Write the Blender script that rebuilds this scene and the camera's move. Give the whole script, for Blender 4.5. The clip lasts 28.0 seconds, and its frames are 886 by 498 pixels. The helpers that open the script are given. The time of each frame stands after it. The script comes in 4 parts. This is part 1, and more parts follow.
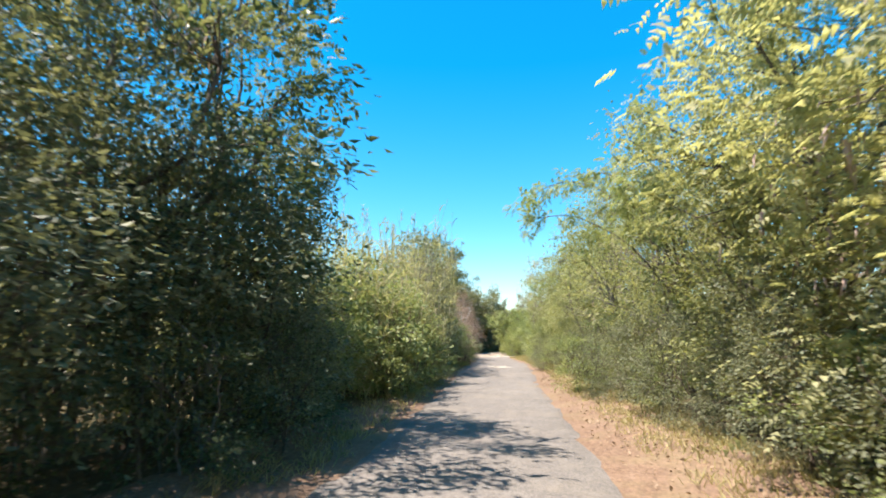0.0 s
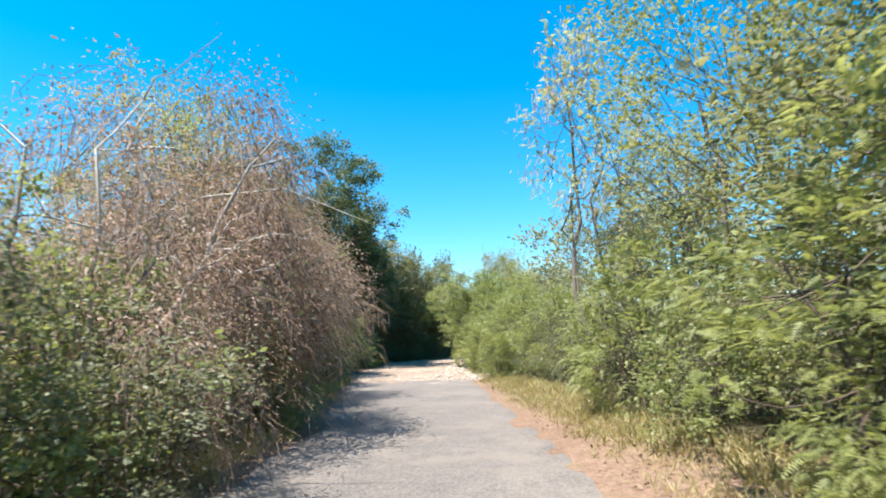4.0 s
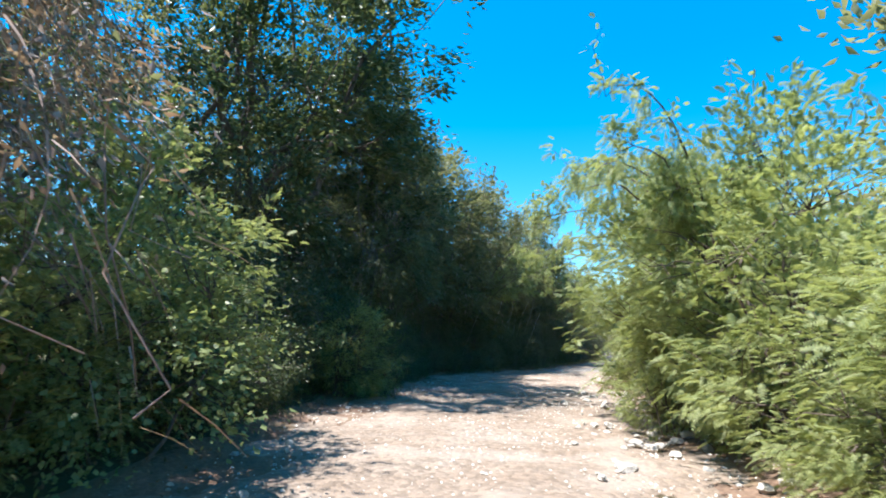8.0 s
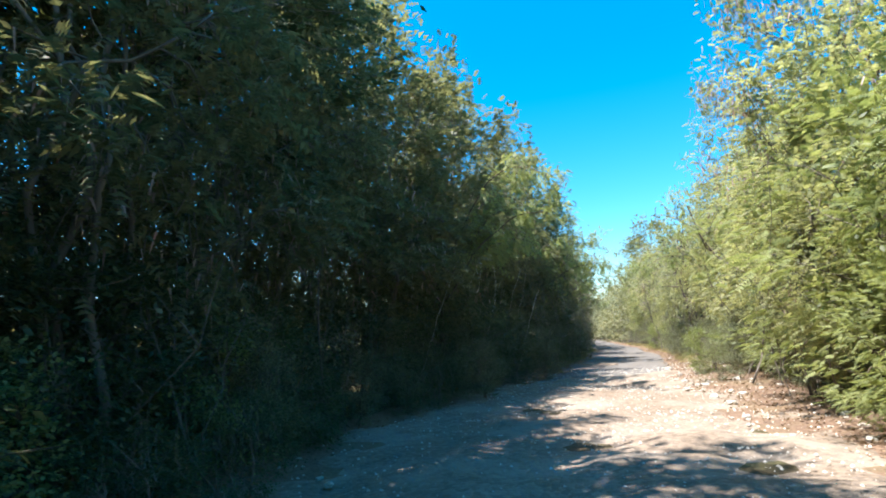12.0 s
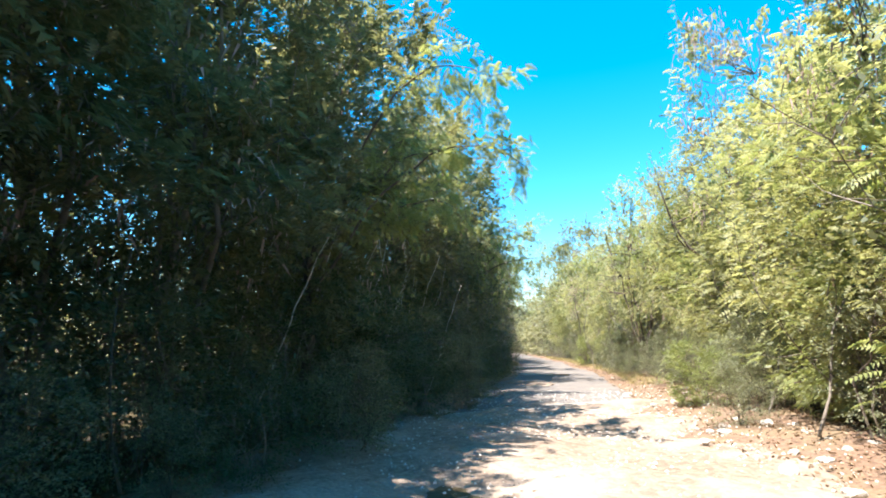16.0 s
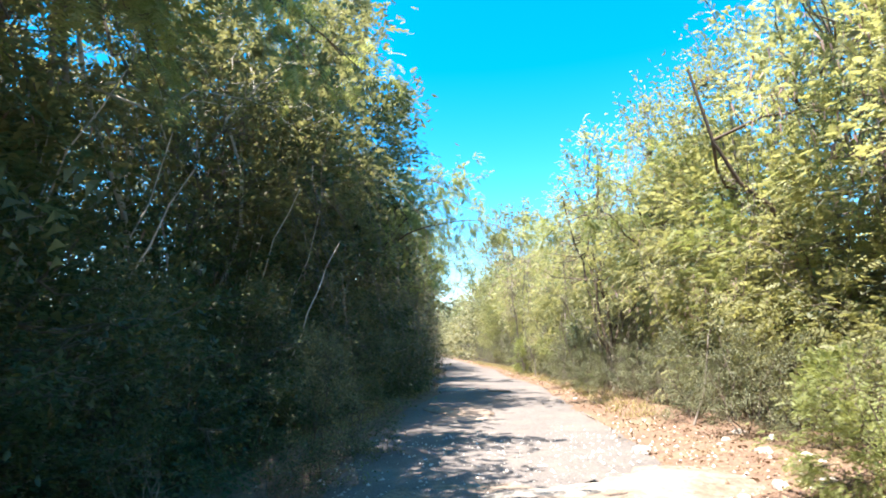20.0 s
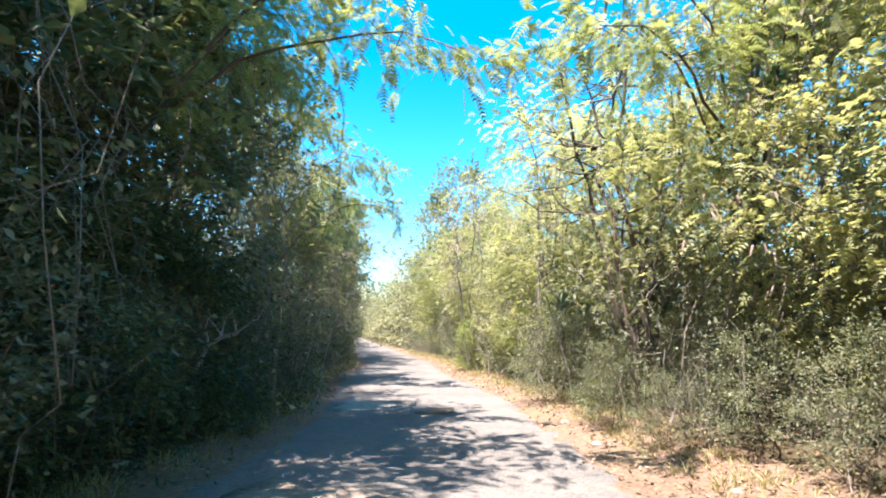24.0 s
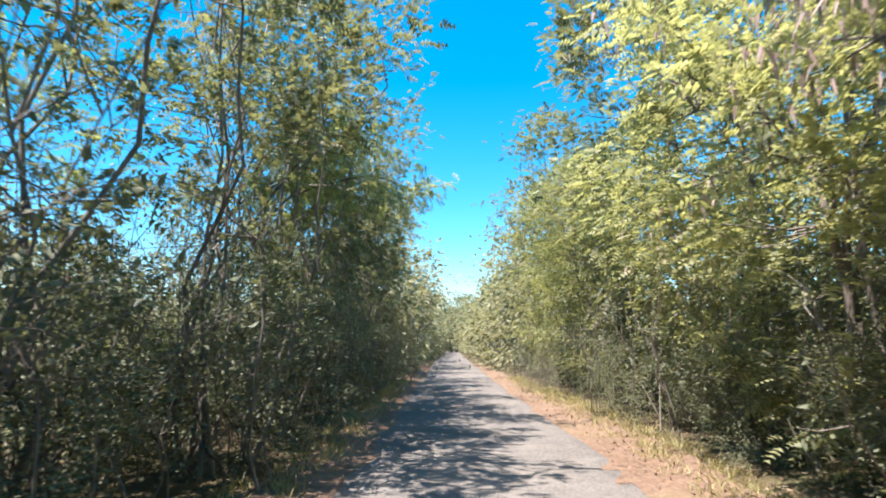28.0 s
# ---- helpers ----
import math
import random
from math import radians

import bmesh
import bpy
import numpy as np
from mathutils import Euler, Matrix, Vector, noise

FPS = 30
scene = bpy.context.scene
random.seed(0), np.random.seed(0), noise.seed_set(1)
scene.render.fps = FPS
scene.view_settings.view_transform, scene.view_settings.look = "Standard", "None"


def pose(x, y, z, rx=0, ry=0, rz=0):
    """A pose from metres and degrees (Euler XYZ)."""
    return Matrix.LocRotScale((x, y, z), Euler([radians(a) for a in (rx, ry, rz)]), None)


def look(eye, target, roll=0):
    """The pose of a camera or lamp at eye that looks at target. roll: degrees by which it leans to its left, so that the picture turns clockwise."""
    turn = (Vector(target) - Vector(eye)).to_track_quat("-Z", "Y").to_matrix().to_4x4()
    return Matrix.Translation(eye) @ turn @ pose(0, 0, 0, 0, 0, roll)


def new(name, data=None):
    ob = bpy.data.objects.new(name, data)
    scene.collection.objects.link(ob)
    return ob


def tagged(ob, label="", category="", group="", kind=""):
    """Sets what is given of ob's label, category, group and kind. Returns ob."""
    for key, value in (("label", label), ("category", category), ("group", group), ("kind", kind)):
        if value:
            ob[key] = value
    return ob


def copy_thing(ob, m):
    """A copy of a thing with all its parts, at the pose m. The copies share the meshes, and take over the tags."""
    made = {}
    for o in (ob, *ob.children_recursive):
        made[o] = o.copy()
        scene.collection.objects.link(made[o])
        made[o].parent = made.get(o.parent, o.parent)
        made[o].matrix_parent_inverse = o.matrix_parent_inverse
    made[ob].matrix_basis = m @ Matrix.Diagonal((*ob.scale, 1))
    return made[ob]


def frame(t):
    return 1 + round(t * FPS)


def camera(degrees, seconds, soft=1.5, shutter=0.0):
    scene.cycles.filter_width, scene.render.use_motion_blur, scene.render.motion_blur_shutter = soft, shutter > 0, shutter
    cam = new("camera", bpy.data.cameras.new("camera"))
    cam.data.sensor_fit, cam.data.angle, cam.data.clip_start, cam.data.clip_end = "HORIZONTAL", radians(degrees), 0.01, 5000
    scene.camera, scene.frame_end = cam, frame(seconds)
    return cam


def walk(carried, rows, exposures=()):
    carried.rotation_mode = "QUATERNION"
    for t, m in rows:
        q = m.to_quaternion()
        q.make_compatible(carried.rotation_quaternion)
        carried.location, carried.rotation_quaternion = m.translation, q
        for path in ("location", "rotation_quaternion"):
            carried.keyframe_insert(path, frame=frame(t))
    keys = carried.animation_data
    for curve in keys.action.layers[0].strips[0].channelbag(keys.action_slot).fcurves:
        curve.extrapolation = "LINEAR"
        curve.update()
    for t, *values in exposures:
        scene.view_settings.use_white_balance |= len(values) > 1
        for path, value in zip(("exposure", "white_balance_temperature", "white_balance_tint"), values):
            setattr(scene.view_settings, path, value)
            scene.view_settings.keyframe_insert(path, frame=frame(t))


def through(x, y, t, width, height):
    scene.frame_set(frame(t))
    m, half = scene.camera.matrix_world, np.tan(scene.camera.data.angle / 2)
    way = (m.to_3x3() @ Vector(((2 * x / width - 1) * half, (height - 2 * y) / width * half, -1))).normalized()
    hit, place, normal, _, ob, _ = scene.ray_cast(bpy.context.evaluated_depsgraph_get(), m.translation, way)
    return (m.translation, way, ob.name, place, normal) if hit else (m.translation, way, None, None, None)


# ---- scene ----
cam = camera(78.3, 28.0, soft=1.85, shutter=0.12)
PATH = [
    (0.0, (0.000, -0.000, 1.371), (0.045, 4.926, 2.228), 0.38),
    (0.5, (0.341, 4.536, 1.389), (0.541, 9.459, 2.237), 0.45),
    (1.0, (0.790, 9.338, 1.394), (1.129, 14.260, 2.204), 0.04),
    (1.5, (1.369, 14.271, 1.424), (1.862, 19.184, 2.215), 0.34),
    (2.0, (2.041, 19.414, 1.418), (2.638, 24.306, 2.260), 0.08),
    (2.5, (2.678, 24.199, 1.410), (3.272, 29.095, 2.235), 0.44),
    (3.0, (3.319, 28.781, 1.384), (3.902, 33.674, 2.229), 0.29),
    (3.5, (3.896, 33.111, 1.366), (4.442, 38.009, 2.213), -0.70),
    (4.0, (4.318, 36.701, 1.344), (4.783, 41.603, 2.210), -1.52),
    (4.5, (4.586, 39.637, 1.346), (4.880, 44.560, 2.168), -0.58),
    (6.5, (5.226, 51.247, 1.352), (5.236, 56.173, 2.209), 1.79),
    (7.0, (5.317, 54.018, 1.369), (5.260, 58.944, 2.222), 2.13),
    (7.5, (5.344, 56.513, 1.387), (5.187, 61.440, 2.227), 3.03),
    (8.0, (5.311, 58.732, 1.403), (5.051, 63.656, 2.230), 2.05),
    (8.5, (5.234, 60.551, 1.436), (4.835, 65.465, 2.269), 2.91),
    (9.0, (5.156, 62.302, 1.452), (4.700, 67.219, 2.235), 1.42),
    (9.5, (5.086, 63.947, 1.460), (4.630, 68.867, 2.225), 0.51),
    (10.0, (5.046, 65.457, 1.444), (4.681, 70.379, 2.244), 0.10),
    (10.5, (5.060, 66.939, 1.444), (4.812, 71.863, 2.280), -0.42),
    (11.0, (5.103, 68.353, 1.454), (5.006, 73.280, 2.299), -1.04),
    (11.5, (5.187, 69.741, 1.397), (5.206, 74.663, 2.275), -1.74),
    (12.0, (5.285, 70.842, 1.387), (5.426, 75.770, 2.226), -3.28),
    (12.5, (5.368, 71.680, 1.366), (5.584, 76.604, 2.210), -3.27),
    (14.5, (5.619, 73.989, 1.293), (6.073, 78.900, 2.113), -3.71),
    (15.0, (5.752, 74.676, 1.316), (6.293, 79.568, 2.198), -2.65),
    (15.5, (5.956, 75.469, 1.357), (6.650, 80.338, 2.258), -2.27),
    (16.0, (6.208, 76.328, 1.362), (7.068, 81.174, 2.246), -1.31),
    (16.5, (6.445, 77.117, 1.360), (7.460, 81.931, 2.248), -0.06),
    (17.0, (6.683, 77.910, 1.348), (7.842, 82.688, 2.260), -1.60),
    (17.5, (6.894, 78.640, 1.364), (8.112, 83.396, 2.310), 0.26),
    (18.0, (7.085, 79.273, 1.392), (8.355, 84.026, 2.286), 0.16),
    (18.5, (7.332, 80.005, 1.398), (8.637, 84.742, 2.324), 0.49),
    (19.0, (7.701, 81.039, 1.406), (9.070, 85.758, 2.332), -0.74),
    (19.5, (8.114, 82.159, 1.423), (9.548, 86.863, 2.326), -1.35),
    (20.0, (8.489, 83.155, 1.429), (9.981, 87.844, 2.319), -1.07),
    (20.5, (8.858, 84.129, 1.414), (10.427, 88.796, 2.284), -1.26),
    (21.0, (9.219, 85.044, 1.396), (10.857, 89.694, 2.231), -1.11),
    (21.5, (9.548, 85.835, 1.345), (11.268, 90.461, 2.146), -0.94),
    (23.5, (11.137, 89.465, 1.392), (13.141, 93.986, 2.129), -0.18),
    (24.0, (11.636, 90.573, 1.383), (13.650, 95.085, 2.147), -0.10),
    (24.5, (12.218, 91.867, 1.384), (14.210, 96.390, 2.147), 0.31),
    (25.0, (12.916, 93.451, 1.381), (14.843, 98.019, 2.027), 2.91),
    (25.5, (13.666, 95.205, 1.405), (15.573, 99.764, 2.165), 0.76),
    (26.0, (14.448, 97.137, 1.409), (16.228, 101.751, 2.148), 0.43),
    (26.5, (15.217, 99.227, 1.394), (16.865, 103.883, 2.175), -0.52),
    (27.0, (16.032, 101.635, 1.408), (17.539, 106.329, 2.241), -1.21),
    (27.5, (16.945, 104.519, 1.377), (18.263, 109.262, 2.253), -0.58),
    (28.0, (17.861, 107.493, 1.398), (19.011, 112.278, 2.283), -0.30),
]
EXPOSURES = [(0, 1.55, 6500, 14), (1.5, 1.45, 6400, 13), (3, 1.5, 6300, 13), (7, 1.45, 5650, 11), (9, 1.65, 5700, 11), (11, 1.7, 5900, 11),
             (12.5, 1.65, 5900, 11), (15, 1.95, 6150, 13), (18, 2.15, 6200, 15), (21, 2.18, 6250, 17), (24, 2.25, 6150, 18), (26.5, 2.2, 6100, 17),
             (28, 1.74, 6100, 16)]
walk(cam, [(t, look(eye, target, roll)) for t, eye, target, roll in PATH], EXPOSURES)

# ---- light ----
SUN_EL, SUN_AZ = 67.0, 111.0      # degrees up, degrees to the left of +y
world = bpy.data.worlds.new("world")
scene.world = world
world.use_nodes = True
wn = world.node_tree
sky = wn.nodes.new("ShaderNodeTexSky")
sky.sky_type, sky.sun_disc = 'NISHITA', False
sky.sun_elevation, sky.sun_rotation = radians(SUN_EL), radians(-SUN_AZ)
sky.air_density, sky.dust_density, sky.ozone_density = 1.3, 0.1, 5.0
hsv = wn.nodes.new("ShaderNodeHueSaturation")
hsv.inputs["Saturation"].default_value = 1.45
hsv.inputs["Hue"].default_value = 0.485
wn.links.new(sky.outputs[0], hsv.inputs["Color"])
wn.links.new(hsv.outputs[0], wn.nodes["Background"].inputs[0])
wn.nodes["Background"].inputs[1].default_value = 0.09
to_sun = Vector((-math.sin(radians(SUN_AZ)) * math.cos(radians(SUN_EL)),
                 math.cos(radians(SUN_AZ)) * math.cos(radians(SUN_EL)), math.sin(radians(SUN_EL))))
sun_data = bpy.data.lights.new("sun", 'SUN')
sun_data.energy, sun_data.angle, sun_data.color = 5.0, radians(0.55), (1.0, 0.92, 0.8)
sun = new("sun", sun_data)
sun.matrix_world = look(to_sun * 60, (0, 0, 0))


# ---- materials ----
def graph(name):
    m = bpy.data.materials.new(name)
    m.use_nodes = True
    return m, m.node_tree, m.node_tree.nodes["Principled BSDF"]


def node(nt, kind, **values):
    n = nt.nodes.new(kind)
    for k, v in values.items():
        n.inputs[k.replace("_", " ")].default_value = v
    return n


def ramp(nt, fac, stops):
    r = nt.nodes.new("ShaderNodeValToRGB")
    e = r.color_ramp.elements
    while len(e) < len(stops):
        e.new(0.5)
    for el, (p, c) in zip(e, stops):
        el.position, el.color = p, (*c, 1)
    nt.links.new(fac, r.inputs[0])
    return r.outputs[0]


def noise_tex(nt, coords, scale, detail=4.0, rough=0.6):
    n = node(nt, "ShaderNodeTexNoise", Scale=scale, Detail=detail, Roughness=rough)
    nt.links.new(coords, n.inputs["Vector"])
    return n.outputs["Fac"]


def mixed(nt, fac, a, b, how='MIX'):
    m = nt.nodes.new("ShaderNodeMix")
    m.data_type, m.blend_type = 'RGBA', how
    for sock, v in ((m.inputs[0], fac), (m.inputs[6], a), (m.inputs[7], b)):
        if hasattr(v, "links"):
            nt.links.new(v, sock)
        else:
            sock.default_value = v if isinstance(v, float) else (*v, 1)
    return m.outputs[2]


def maths(nt, op, a, b):
    m = nt.nodes.new("ShaderNodeMath")
    m.operation = op
    for sock, v in zip(m.inputs, (a, b)):
        if hasattr(v, "links"):
            nt.links.new(v, sock)
        else:
            sock.default_value = v
    return m.outputs[0]


def bumped(nt, shader, height, strength, distance):
    b = node(nt, "ShaderNodeBump", Strength=strength, Distance=distance)
    nt.links.new(height, b.inputs["Height"])
    nt.links.new(b.outputs[0], shader.inputs["Normal"])


def leaf_mat(name, dark, mid, light, through=0.35, rough=0.5):
    """Leaves: colour differs from leaf to leaf, from plant to plant and in larger drifts; some light comes through."""
    m, nt, p = graph(name)
    geo, info, tc = (nt.nodes.new(k) for k in ("ShaderNodeNewGeometry", "ShaderNodeObjectInfo", "ShaderNodeTexCoord"))
    drift = noise_tex(nt, tc.outputs["Object"], 1.3, 3.0)
    f = maths(nt, 'MULTIPLY', geo.outputs["Random Per Island"], 0.36)
    f = maths(nt, 'ADD', f, maths(nt, 'MULTIPLY', drift, 0.76))
    f = maths(nt, 'ADD', f, maths(nt, 'MULTIPLY', info.outputs["Random"], 0.16))
    f = maths(nt, 'SUBTRACT', f, 0.14)
    col = ramp(nt, f, [(0.12, dark), (0.48, mid), (0.85, light)])
    nt.links.new(col, p.inputs["Base Color"])
    p.inputs["Roughness"].default_value = rough
    p.inputs["Specular IOR Level"].default_value = 0.35
    tr = nt.nodes.new("ShaderNodeBsdfTranslucent")
    nt.links.new(mixed(nt, 1.0, col, (1.15, 1.12, 0.75), 'MULTIPLY'), tr.inputs["Color"])
    mx = nt.nodes.new("ShaderNodeMixShader")
    mx.inputs[0].default_value = through
    nt.links.new(p.outputs[0], mx.inputs[1])
    nt.links.new(tr.outputs[0], mx.inputs[2])
    nt.links.new(mx.outputs[0], nt.nodes["Material Output"].inputs["Surface"])
    return m


def bark_mat(name, dark, light, scale=9.0):
    m, nt, p = graph(name)
    tc, info = nt.nodes.new("ShaderNodeTexCoord"), nt.nodes.new("ShaderNodeObjectInfo")
    st = nt.nodes.new("ShaderNodeMapping")
    st.inputs["Scale"].default_value = (1, 1, 0.25)
    nt.links.new(tc.outputs["Object"], st.inputs[0])
    n1 = noise_tex(nt, st.outputs[0], scale, 5.0)
    n2 = noise_tex(nt, tc.outputs["Object"], 1.7, 3.0)
    f = maths(nt, 'ADD', maths(nt, 'MULTIPLY', n1, 0.6), maths(nt, 'MULTIPLY', n2, 0.45))
    f = maths(nt, 'ADD', f, maths(nt, 'MULTIPLY', info.outputs["Random"], 0.1))
    nt.links.new(ramp(nt, f, [(0.35, dark), (0.75, light)]), p.inputs["Base Color"])
    p.inputs["Roughness"].default_value = 0.9
    bumped(nt, p, n1, 0.5, 0.02)
    return m


# LEUC, YELL, GOLD, ACAC, DRAB, FAR: blue raised to put windscreen haze into the colour
LEUC = leaf_mat("leucaena_leaf", (0.090, 0.100, 0.055), (0.168, 0.173, 0.090), (0.310, 0.300, 0.165), 0.54)
YELL = leaf_mat("yellow_green_leaf", (0.195, 0.205, 0.095), (0.340, 0.345, 0.168), (0.520, 0.505, 0.290), 0.56)
GOLD = leaf_mat("sunny_leaf", (0.140, 0.154, 0.058), (0.270, 0.278, 0.108), (0.450, 0.440, 0.200), 0.48)
ACAC = leaf_mat("acacia_leaf", (0.152, 0.184, 0.067), (0.259, 0.295, 0.109), (0.417, 0.432, 0.201), 0.5)
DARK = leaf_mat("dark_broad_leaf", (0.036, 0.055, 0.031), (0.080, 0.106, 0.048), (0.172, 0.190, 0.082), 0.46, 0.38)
VINE = leaf_mat("vine_leaf", (0.128, 0.157, 0.058), (0.233, 0.270, 0.103), (0.393, 0.417, 0.187), 0.5, 0.42)
CANE = leaf_mat("cane_leaf", (0.166, 0.164, 0.066), (0.342, 0.327, 0.146), (0.596, 0.554, 0.317), 0.45)
PLUME = leaf_mat("cane_plume", (0.3, 0.26, 0.18), (0.45, 0.4, 0.3), (0.6, 0.54, 0.42), 0.3, 0.8)
DRY = leaf_mat("dry_leaf", (0.140, 0.088, 0.070), (0.335, 0.232, 0.182), (0.545, 0.425, 0.345), 0.35, 0.8)
POD = leaf_mat("seed_pod", (0.161, 0.098, 0.084), (0.368, 0.253, 0.228), (0.600, 0.483, 0.456), 0.3, 0.7)
DRAB = leaf_mat("drab_leaf", (0.088, 0.100, 0.060), (0.163, 0.175, 0.099), (0.293, 0.305, 0.183), 0.4)
GRASS = leaf_mat("verge_grass", (0.15, 0.14, 0.06), (0.31, 0.275, 0.125), (0.5, 0.43, 0.23), 0.4, 0.7)
FAR = leaf_mat("far_leaf", (0.135, 0.138, 0.075), (0.245, 0.240, 0.130), (0.390, 0.365, 0.215), 0.45)
SWORD = leaf_mat("sword_leaf", (0.09, 0.115, 0.075), (0.15, 0.19, 0.12), (0.26, 0.31, 0.2), 0.1, 0.45)
LITTER = leaf_mat("leaf_litter", (0.107, 0.067, 0.040), (0.216, 0.144, 0.088), (0.378, 0.292, 0.208), 0.15, 0.85)
BARK = bark_mat("grey_bark", (0.07, 0.055, 0.042), (0.24, 0.205, 0.165))
PALE = bark_mat("pale_bark", (0.25, 0.22, 0.18), (0.6, 0.56, 0.49))
BROWN = bark_mat("brown_bark", (0.045, 0.033, 0.024), (0.15, 0.11, 0.08))
STRAW = bark_mat("cane_stem", (0.2, 0.17, 0.08), (0.45, 0.4, 0.22))


def ground_mat(name, stops, grain, stones, bump, patch=((0.3, 0.2, 0.12), 0.0)):
    m, nt, p = graph(name)
    tc = nt.nodes.new("ShaderNodeTexCoord")
    co = tc.outputs["Object"]
    big, mid = noise_tex(nt, co, 0.35, 4.0), noise_tex(nt, co, 3.1, 5.0)
    fine = noise_tex(nt, co, grain, 4.0, 0.7)
    vor = node(nt, "ShaderNodeTexVoronoi", Scale=stones)
    nt.links.new(co, vor.inputs["Vector"])
    f = maths(nt, 'ADD', maths(nt, 'MULTIPLY', big, 0.4), maths(nt, 'MULTIPLY', mid, 0.3))
    f = maths(nt, 'ADD', f, maths(nt, 'MULTIPLY', fine, 0.3))
    col = ramp(nt, f, stops)
    bw = nt.nodes.new("ShaderNodeRGBToBW")
    nt.links.new(vor.outputs["Color"], bw.inputs[0])
    col = mixed(nt, 0.5, col, ramp(nt, bw.outputs[0], [(0.2, (0.55, 0.55, 0.55)), (0.75, (1.35, 1.33, 1.3))]), 'MULTIPLY')
    if patch[1]:
        spots = ramp(nt, noise_tex(nt, co, 0.8, 5.0), [(0.5, (0, 0, 0)), (0.62, (patch[1],) * 3)])
        col = mixed(nt, spots, col, patch[0])
    nt.links.new(col, p.inputs["Base Color"])
    p.inputs["Roughness"].default_value = 0.95
    p.inputs["Specular IOR Level"].default_value = 0.2
    h = maths(nt, 'ADD', maths(nt, 'MULTIPLY', fine, 0.5), maths(nt, 'MULTIPLY', vor.outputs["Distance"], -0.6))
    bumped(nt, p, maths(nt, 'ADD', h, mid), bump, 0.03)
    return m


ASPHALT = ground_mat("worn_asphalt", [(0.3, (0.106, 0.096, 0.088)), (0.5, (0.154, 0.138, 0.124)), (0.72, (0.216, 0.192, 0.170))], 60, 45, 0.35,
                     ((0.225, 0.192, 0.156), 0.4))
DIRT = ground_mat("pale_dirt", [(0.3, (0.176, 0.126, 0.088)), (0.5, (0.236, 0.180, 0.134)), (0.7, (0.318, 0.262, 0.208))], 35, 16, 0.7,
                  ((0.345, 0.285, 0.230), 0.55))
# kept dark to carry the leaf shade under the scrub in its colour
SOIL = ground_mat("brown_soil", [(0.3, (0.048, 0.036, 0.019)), (0.5, (0.087, 0.066, 0.036)), (0.7, (0.136, 0.107, 0.062))], 40, 22, 0.8,
                  ((0.08, 0.08, 0.035), 0.7))
VERGE = ground_mat("orange_verge", [(0.3, (0.122, 0.076, 0.050)), (0.5, (0.184, 0.120, 0.082)), (0.7, (0.248, 0.176, 0.126))], 45, 26, 0.6,
                   ((0.2, 0.155, 0.085), 0.5))
STONE = ground_mat("limestone", [(0.3, (0.32, 0.28, 0.23)), (0.5, (0.48, 0.44, 0.38)), (0.7, (0.62, 0.58, 0.52))], 30, 12, 0.5)
FILL = ground_mat("pale_fill", [(0.3, (0.21, 0.185, 0.155)), (0.5, (0.285, 0.255, 0.215)), (0.7, (0.36, 0.33, 0.285))], 40, 20, 0.5)
HILL = ground_mat("wooded_hill", [(0.3, (0.07, 0.075, 0.03)), (0.5, (0.14, 0.13, 0.055)), (0.7, (0.24, 0.2, 0.1))], 0.6, 0.35, 0.6)


# ---- meshes ----
class Shape:
    """Collects vertices and triangles."""

    def __init__(self):
        self.v, self.f, self.n = [], [], 0

    def add(self, v, f):
        v, f = np.asarray(v, float).reshape(-1, 3), np.asarray(f, np.int64).reshape(-1, 3)
        self.v.append(v)
        self.f.append(f + self.n)
        self.n += len(v)

    def mesh(self, name, material, smooth=False):
        me = bpy.data.meshes.new(name)
        v = np.concatenate(self.v) if self.v else np.zeros((0, 3))
        f = np.concatenate(self.f) if self.f else np.zeros((0, 3), np.int64)
        me.vertices.add(len(v))
        me.vertices.foreach_set("co", v.astype(np.float32).ravel())
        me.loops.add(f.size)
        me.loops.foreach_set("vertex_index", f.astype(np.int32).ravel())
        me.polygons.add(len(f))
        me.polygons.foreach_set("loop_start", np.arange(0, f.size, 3, dtype=np.int32))
        if smooth:
            me.polygons.foreach_set("use_smooth", np.ones(len(f), bool))
        me.update(calc_edges=True)
        me.materials.append(material)
        return me


MASSES = ("foliage", "brushwood", "cane", "plume", "seed_head", "dead_vine")


def part(name, shape, material, parent, label="", smooth=False):
    ob = new(name, shape.mesh(name, material, smooth) if isinstance(shape, Shape) else shape)
    ob.parent = parent
    return tagged(ob, label, kind="stuff" if name in MASSES else "")


def unit(a):
    return a / np.maximum(np.linalg.norm(a, axis=-1, keepdims=True), 1e-9)


def tube(shape, pts, radii, sides=5):
    """A tapered tube along the points."""
    pts, radii = np.asarray(pts, float), np.asarray(radii, float)
    way = unit(np.gradient(pts, axis=0))
    side = unit(np.cross(way, (0.31, 0.87, 0.2)))
    up = np.cross(way, side)
    ang = np.arange(sides) * 2 * np.pi / sides
    ring = (pts[:, None] + radii[:, None, None] * (np.cos(ang)[:, None] * side[:, None] + np.sin(ang)[:, None] * up[:, None])).reshape(-1, 3)
    i = np.arange(len(pts) - 1)[:, None] * sides + np.arange(sides)[None]
    j = np.arange(len(pts) - 1)[:, None] * sides + (np.arange(sides)[None] + 1) % sides
    quads = np.stack([i, j, j + sides, i, j + sides, i + sides], -1).reshape(-1, 3)
    shape.add(ring, quads)


